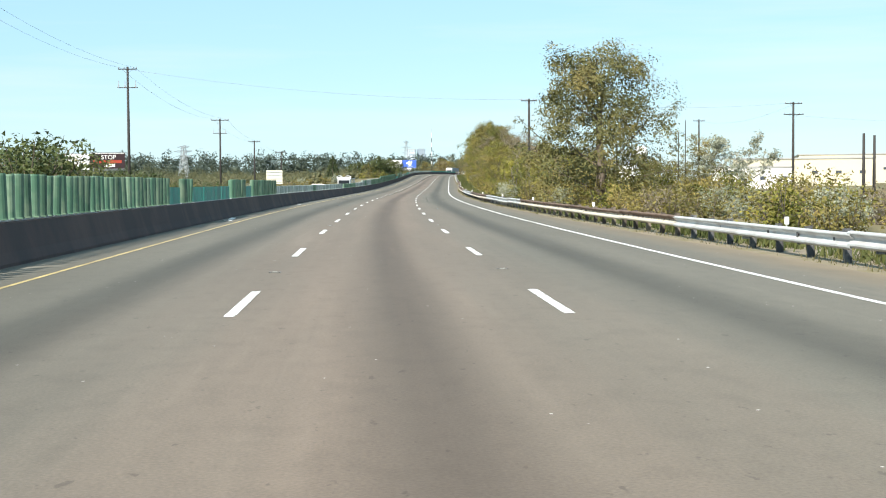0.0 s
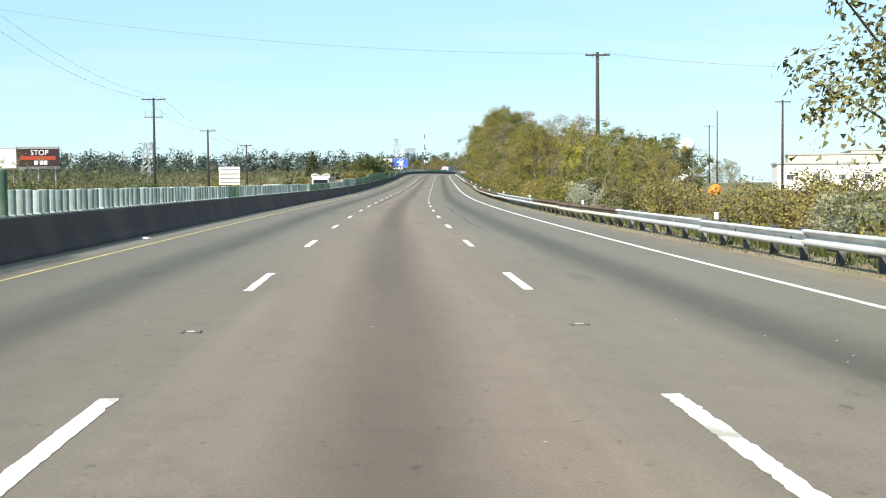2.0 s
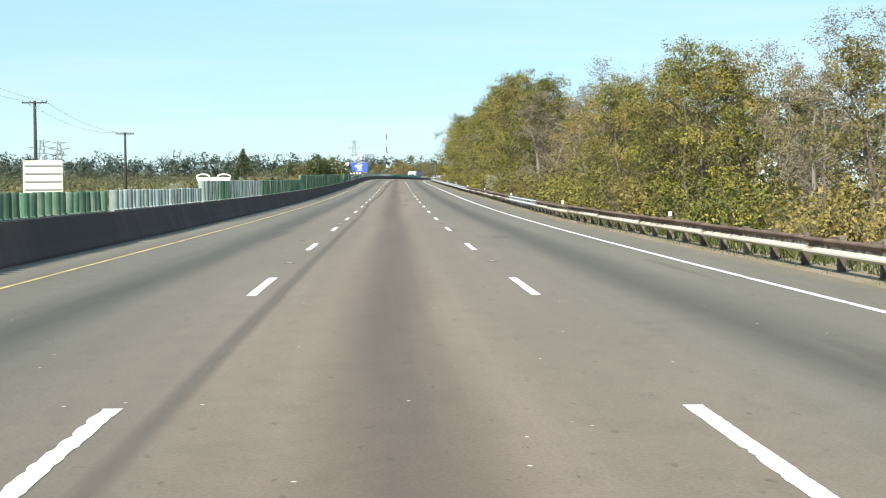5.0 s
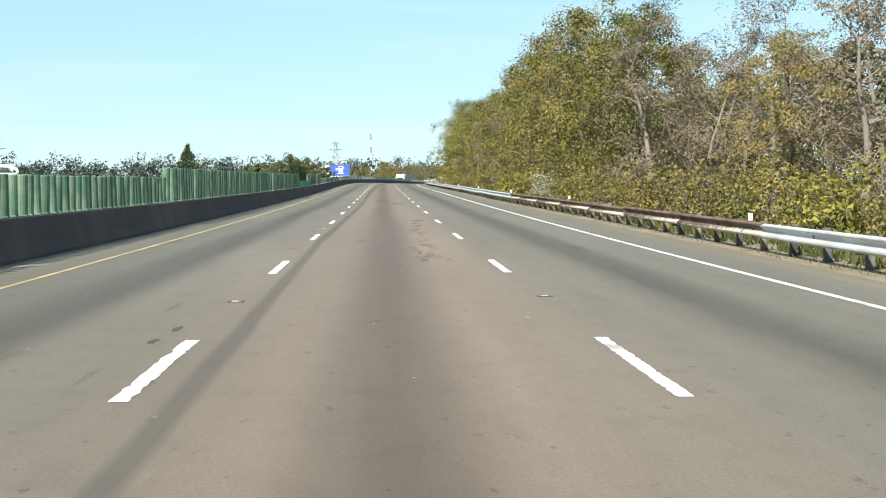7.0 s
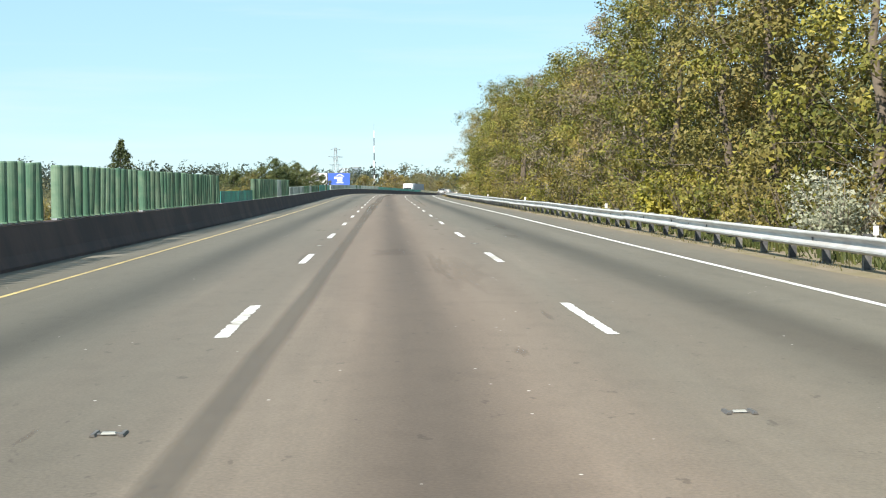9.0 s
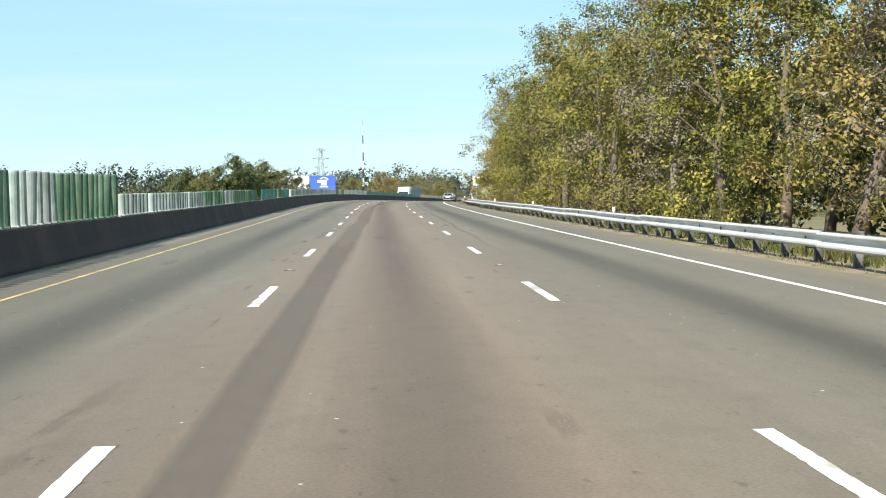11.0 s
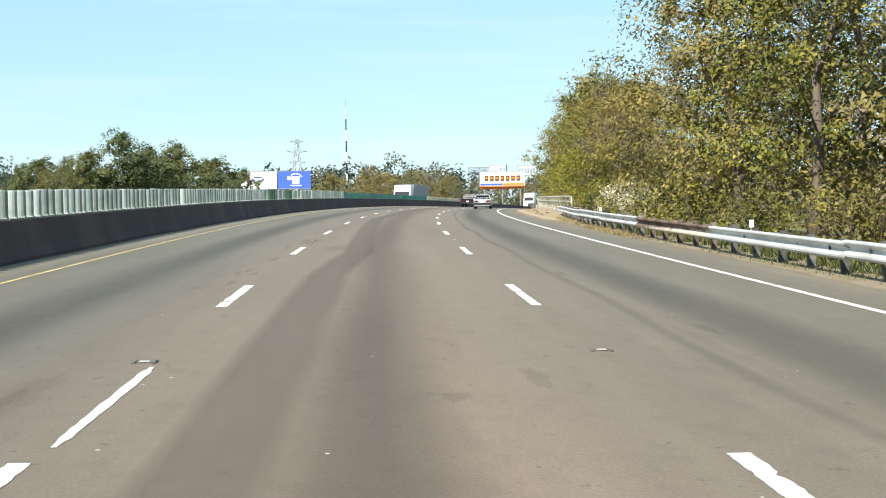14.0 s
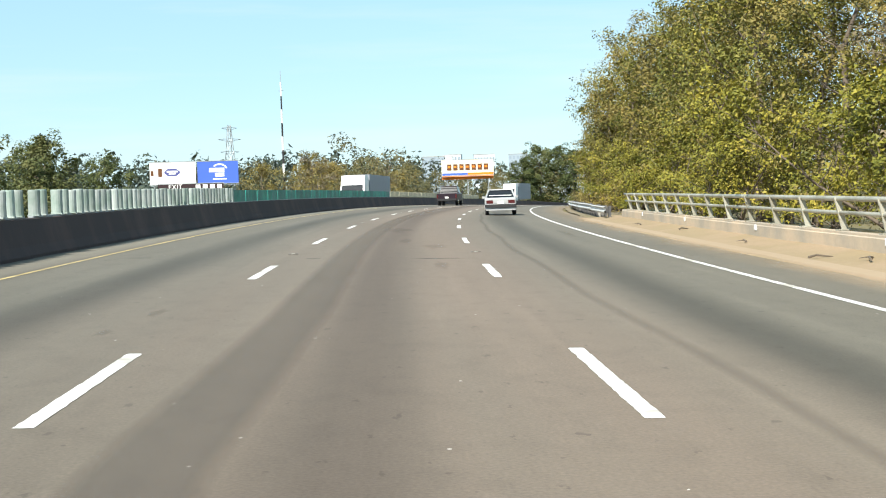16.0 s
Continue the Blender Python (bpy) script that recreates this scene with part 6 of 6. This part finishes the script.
def ring(y, w, z0, z1, inset=0.05):
    """A cross-section of a car body at y: width w between heights z0 and z1, its corners rounded."""
    c = inset
    return [(-w / 2 + c, y, z0), (w / 2 - c, y, z0), (w / 2, y, z0 + c), (w / 2, y, z1 - c), (w / 2 - c, y, z1), (-w / 2 + c, y, z1), (-w / 2, y, z1 - c), (-w / 2, y, z0 + c)]


def sedan(m):
    ob = thing("sedan", m, "boxy silver saloon car driving in the outer lane", "car")
    part("body", Shape().loft([ring(-2.15, 1.56, 0.42, 0.86), ring(-2.1, 1.66, 0.3, 0.93), ring(-1.2, 1.72, 0.26, 0.95), ring(1.0, 1.72, 0.26, 0.93), ring(1.9, 1.66, 0.3, 0.84), ring(2.1, 1.5, 0.42, 0.76)]), PAINT_SILVER, ob)
    roof = Shape().add([(-0.8, -1.35, 0.93), (0.8, -1.35, 0.93), (0.8, 1.0, 0.93), (-0.8, 1.0, 0.93), (-0.62, -0.8, 1.36), (0.62, -0.8, 1.36), (0.62, 0.3, 1.36), (-0.62, 0.3, 1.36)],
                       [(0, 1, 5, 4), (1, 2, 6, 5), (2, 3, 7, 6), (3, 0, 4, 7), (4, 5, 6, 7)])
    part("cabin", roof, CAR_GLASS, ob)
    part("roof", Shape().box(1.3, 1.25, 0.05, 0, -0.25, 1.375, taper=0.95), PAINT_SILVER, ob)
    for sx in (-1, 1):
        part("pillar", Shape().tube([(sx * 0.79, -1.34, 0.93), (sx * 0.63, -0.82, 1.36)], 0.045, 6), PAINT_SILVER, ob)
        part("tail_lamp", Shape().box(0.36, 0.04, 0.17, sx * 0.58, -2.15, 0.72), TAIL, ob)
        part("mirror", Shape().box(0.16, 0.08, 0.12, sx * 0.92, 0.75, 0.98), PAINT_SILVER, ob)
        wheel(ob, sx * 0.74, -1.25, 0.3, 0.19)
        wheel(ob, sx * 0.74, 1.3, 0.3, 0.19)
    part("bumper", Shape().box(1.68, 0.16, 0.17, 0, -2.18, 0.50, bevel=0.03), BLACK, ob)
    part("valance", Shape().box(1.6, 0.1, 0.14, 0, -2.12, 0.33, bevel=0.03), PAINT_SILVER, ob)
    part("plate", Shape().box(0.32, 0.03, 0.15, 0, -2.17, 0.68), WHITE, ob)
    part("trim_strip", Shape().box(0.7, 0.03, 0.16, 0, -2.16, 0.72), PAINT_SILVER, ob)
    part("shelf", Shape().box(1.2, 0.2, 0.12, 0, -1.1, 1.02), WHITE, ob)
    return ob


def pickup(m):
    ob = thing("pickup_truck", m, "dark maroon pickup truck with a closed bed, driving by the median", "pickup")
    part("body", Shape().loft([ring(-2.6, 1.8, 0.5, 1.08), ring(-2.5, 1.86, 0.46, 1.1), ring(0.0, 1.88, 0.42, 1.1), ring(1.9, 1.86, 0.42, 1.08), ring(2.5, 1.76, 0.5, 1.0)], ), PAINT_MAROON, ob)
    part("cab", Shape().add([(-0.86, -0.9, 1.09), (0.86, -0.9, 1.09), (0.86, 1.2, 1.09), (-0.86, 1.2, 1.09), (-0.7, -0.7, 1.74), (0.7, -0.7, 1.74), (0.7, 0.5, 1.74), (-0.7, 0.5, 1.74)],
                            [(0, 1, 5, 4), (1, 2, 6, 5), (2, 3, 7, 6), (3, 0, 4, 7), (4, 5, 6, 7)]), CAR_GLASS, ob)
    part("roof", Shape().box(1.46, 1.3, 0.06, 0, -0.1, 1.75, taper=0.94), PAINT_MAROON, ob)
    part("rack", Shape().tube([(-0.85, -1.2, 1.08), (-0.8, -1.2, 1.55), (0.8, -1.2, 1.55), (0.85, -1.2, 1.08)], 0.035, 6), BLACK, ob)
    for sx in (-1, 1):
        part("tail_lamp", Shape().box(0.14, 0.05, 0.34, sx * 0.83, -2.61, 0.84), TAIL, ob)
        part("mirror", Shape().box(0.2, 0.1, 0.2, sx * 1.04, 0.75, 1.2), BLACK, ob)
        wheel(ob, sx * 0.8, -1.5, 0.38, 0.26)
        wheel(ob, sx * 0.8, 1.6, 0.38, 0.26)
    part("bumper", Shape().box(1.8, 0.16, 0.18, 0, -2.68, 0.55, bevel=0.03), BLACK, ob)
    part("plate", Shape().box(0.32, 0.03, 0.15, 0, -2.64, 0.74), WHITE, ob)
    part("tailgate", Shape().box(1.5, 0.04, 0.42, 0, -2.62, 0.86, bevel=0.01), PAINT_MAROON, ob)
    return ob


def lorry(m, label, length=13.0):
    """A tractor and box trailer; its front looks along +y of m."""
    ob = thing("lorry", m, label, "truck", "lorries on the far carriageway")
    part("cab", Shape().add([(-1.2, -1.4, 0.7), (1.2, -1.4, 0.7), (1.2, 1.1, 0.7), (-1.2, 1.1, 0.7), (-1.2, -1.4, 3.9), (1.2, -1.4, 3.9), (1.1, 0.1, 3.9), (-1.1, 0.1, 3.9), (1.15, 1.0, 2.2), (-1.15, 1.0, 2.2)],
                            [(0, 1, 5, 4), (0, 3, 9, 7, 4), (1, 5, 6, 8, 2), (2, 8, 9, 3), (8, 6, 7, 9), (4, 5, 6, 7), (3, 2, 1, 0)]), PAINT_WHITE, ob)
    part("bonnet", Shape().box(1.9, 1.3, 1.1, 0, 1.65, 1.35, taper=0.9, bevel=0.12), PAINT_WHITE, ob)
    part("windscreen", Shape().add([(-1.0, 1.03, 2.25), (1.0, 1.03, 2.25), (0.98, 0.62, 3.0), (-0.98, 0.62, 3.0)], [(0, 1, 2, 3)]), CAR_GLASS, ob)
    part("trailer", Shape().box(2.5, length, 2.9, 0, -1.9 - length / 2, 2.55, bevel=0.04), TRAILER_SHADED, ob)
    part("bumper", Shape().box(2.2, 0.25, 0.4, 0, 2.35, 0.7, bevel=0.05), CHROME, ob)
    for sx in (-1, 1):
        for y in (1.3, -2.6, -3.8, -length, -length - 1.2):
            wheel(ob, sx * 1.02, y, 0.5, 0.32)
    return ob


sedan(stand(527.2, 3.75, 0.0) @ Matrix.Scale(0.94, 4))
pickup(stand(590.0, -3.5, 0.0) @ Matrix.Scale(1.08, 4))
lorry(stand(583.0, -11.8, -1.0, 180), "white lorry on the far carriageway, its box trailer coloured grey as in shade")
lorry(stand(695.0, -11.5, 0.0, 180), "white lorry further off, its box trailer coloured grey as in shade")


def suv(m):
    ob = thing("white_car", m, "white estate car seen over the glare screen", "car")
    part("body", Shape().loft([ring(-2.25, 1.7, 0.5, 1.0), ring(-2.15, 1.8, 0.34, 1.06), ring(0.9, 1.84, 0.3, 1.04), ring(1.9, 1.78, 0.34, 0.92), ring(2.25, 1.6, 0.45, 0.8)]), PAINT_WHITE, ob)
    part("cabin", Shape().add([(-0.86, -2.1, 1.04), (0.86, -2.1, 1.04), (0.86, 1.15, 1.04), (-0.86, 1.15, 1.04), (-0.68, -1.85, 1.6), (0.68, -1.85, 1.6), (0.68, 0.35, 1.6), (-0.68, 0.35, 1.6)],
                              [(0, 1, 5, 4), (1, 2, 6, 5), (2, 3, 7, 6), (3, 0, 4, 7), (4, 5, 6, 7)]), CAR_GLASS, ob)
    part("roof", Shape().box(1.42, 2.3, 0.06, 0, -0.75, 1.62, taper=0.94), PAINT_WHITE, ob)
    for sx in (-1, 1):
        part("pillar", Shape().tube([(sx * 0.86, 1.14, 1.04), (sx * 0.69, 0.35, 1.6)], 0.05, 6), PAINT_WHITE, ob)
        part("headlight", Shape().box(0.34, 0.05, 0.16, sx * 0.6, 2.2, 0.7, bevel=0.01), CHROME, ob)
        part("mirror", Shape().box(0.2, 0.1, 0.15, sx * 1.0, 0.85, 1.1), PAINT_WHITE, ob)
        wheel(ob, sx * 0.78, -1.35, 0.34, 0.22)
        wheel(ob, sx * 0.78, 1.4, 0.34, 0.22)
    return ob


def car_transporter(m):
    """A car transporter's tractor with an open upper deck; its front looks along +y of m."""
    ob = thing("car_transporter", m, "white car transporter seen over the glare screen", "truck")
    part("cab", Shape().box(2.4, 1.9, 1.7, 0, 1.2, 1.6, taper=0.93, bevel=0.1), PAINT_WHITE, ob)
    part("windscreen", Shape().box(2.0, 0.04, 0.7, 0, 2.13, 1.85), CAR_GLASS, ob)
    part("chassis", Shape().box(1.0, 14.0, 0.3, 0, -5.2, 0.8), BLACK, ob)
    deck = part("upper_deck", Shape().box(2.5, 11.5, 0.12, 0, -4.2, 2.5).box(2.5, 0.4, 0.3, 0, 1.7, 2.6), PAINT_WHITE, ob)
    for sx in (-1, 1):
        loop = [(sx * 0.8 + 0.5 * math.cos(a), 1.85, 2.78 + 0.21 * math.sin(a)) for a in np.linspace(0, 2 * math.pi, 17)]
        part("deck_hoop", Shape().tube(loop, 0.055, 6), PAINT_WHITE, deck)
        for y in (0.2, -3.0, -6.5, -9.8):
            part("deck_post", Shape().box(0.12, 0.12, 1.7, sx * 1.15, y, 1.65), PAINT_WHITE, ob)
        for y in (1.4, -2.4, -8.6, -9.8):
            wheel(ob, sx * 0.98, y, 0.5, 0.3)
    part("bumper", Shape().box(2.2, 0.2, 0.4, 0, 2.25, 0.7, bevel=0.05), CHROME, ob)
    return ob


suv(stand(167.5, -10.9, float(DROP(167.5)), 180))
car_transporter(stand(249.0, -13.8, float(DROP(249.0)), 180))
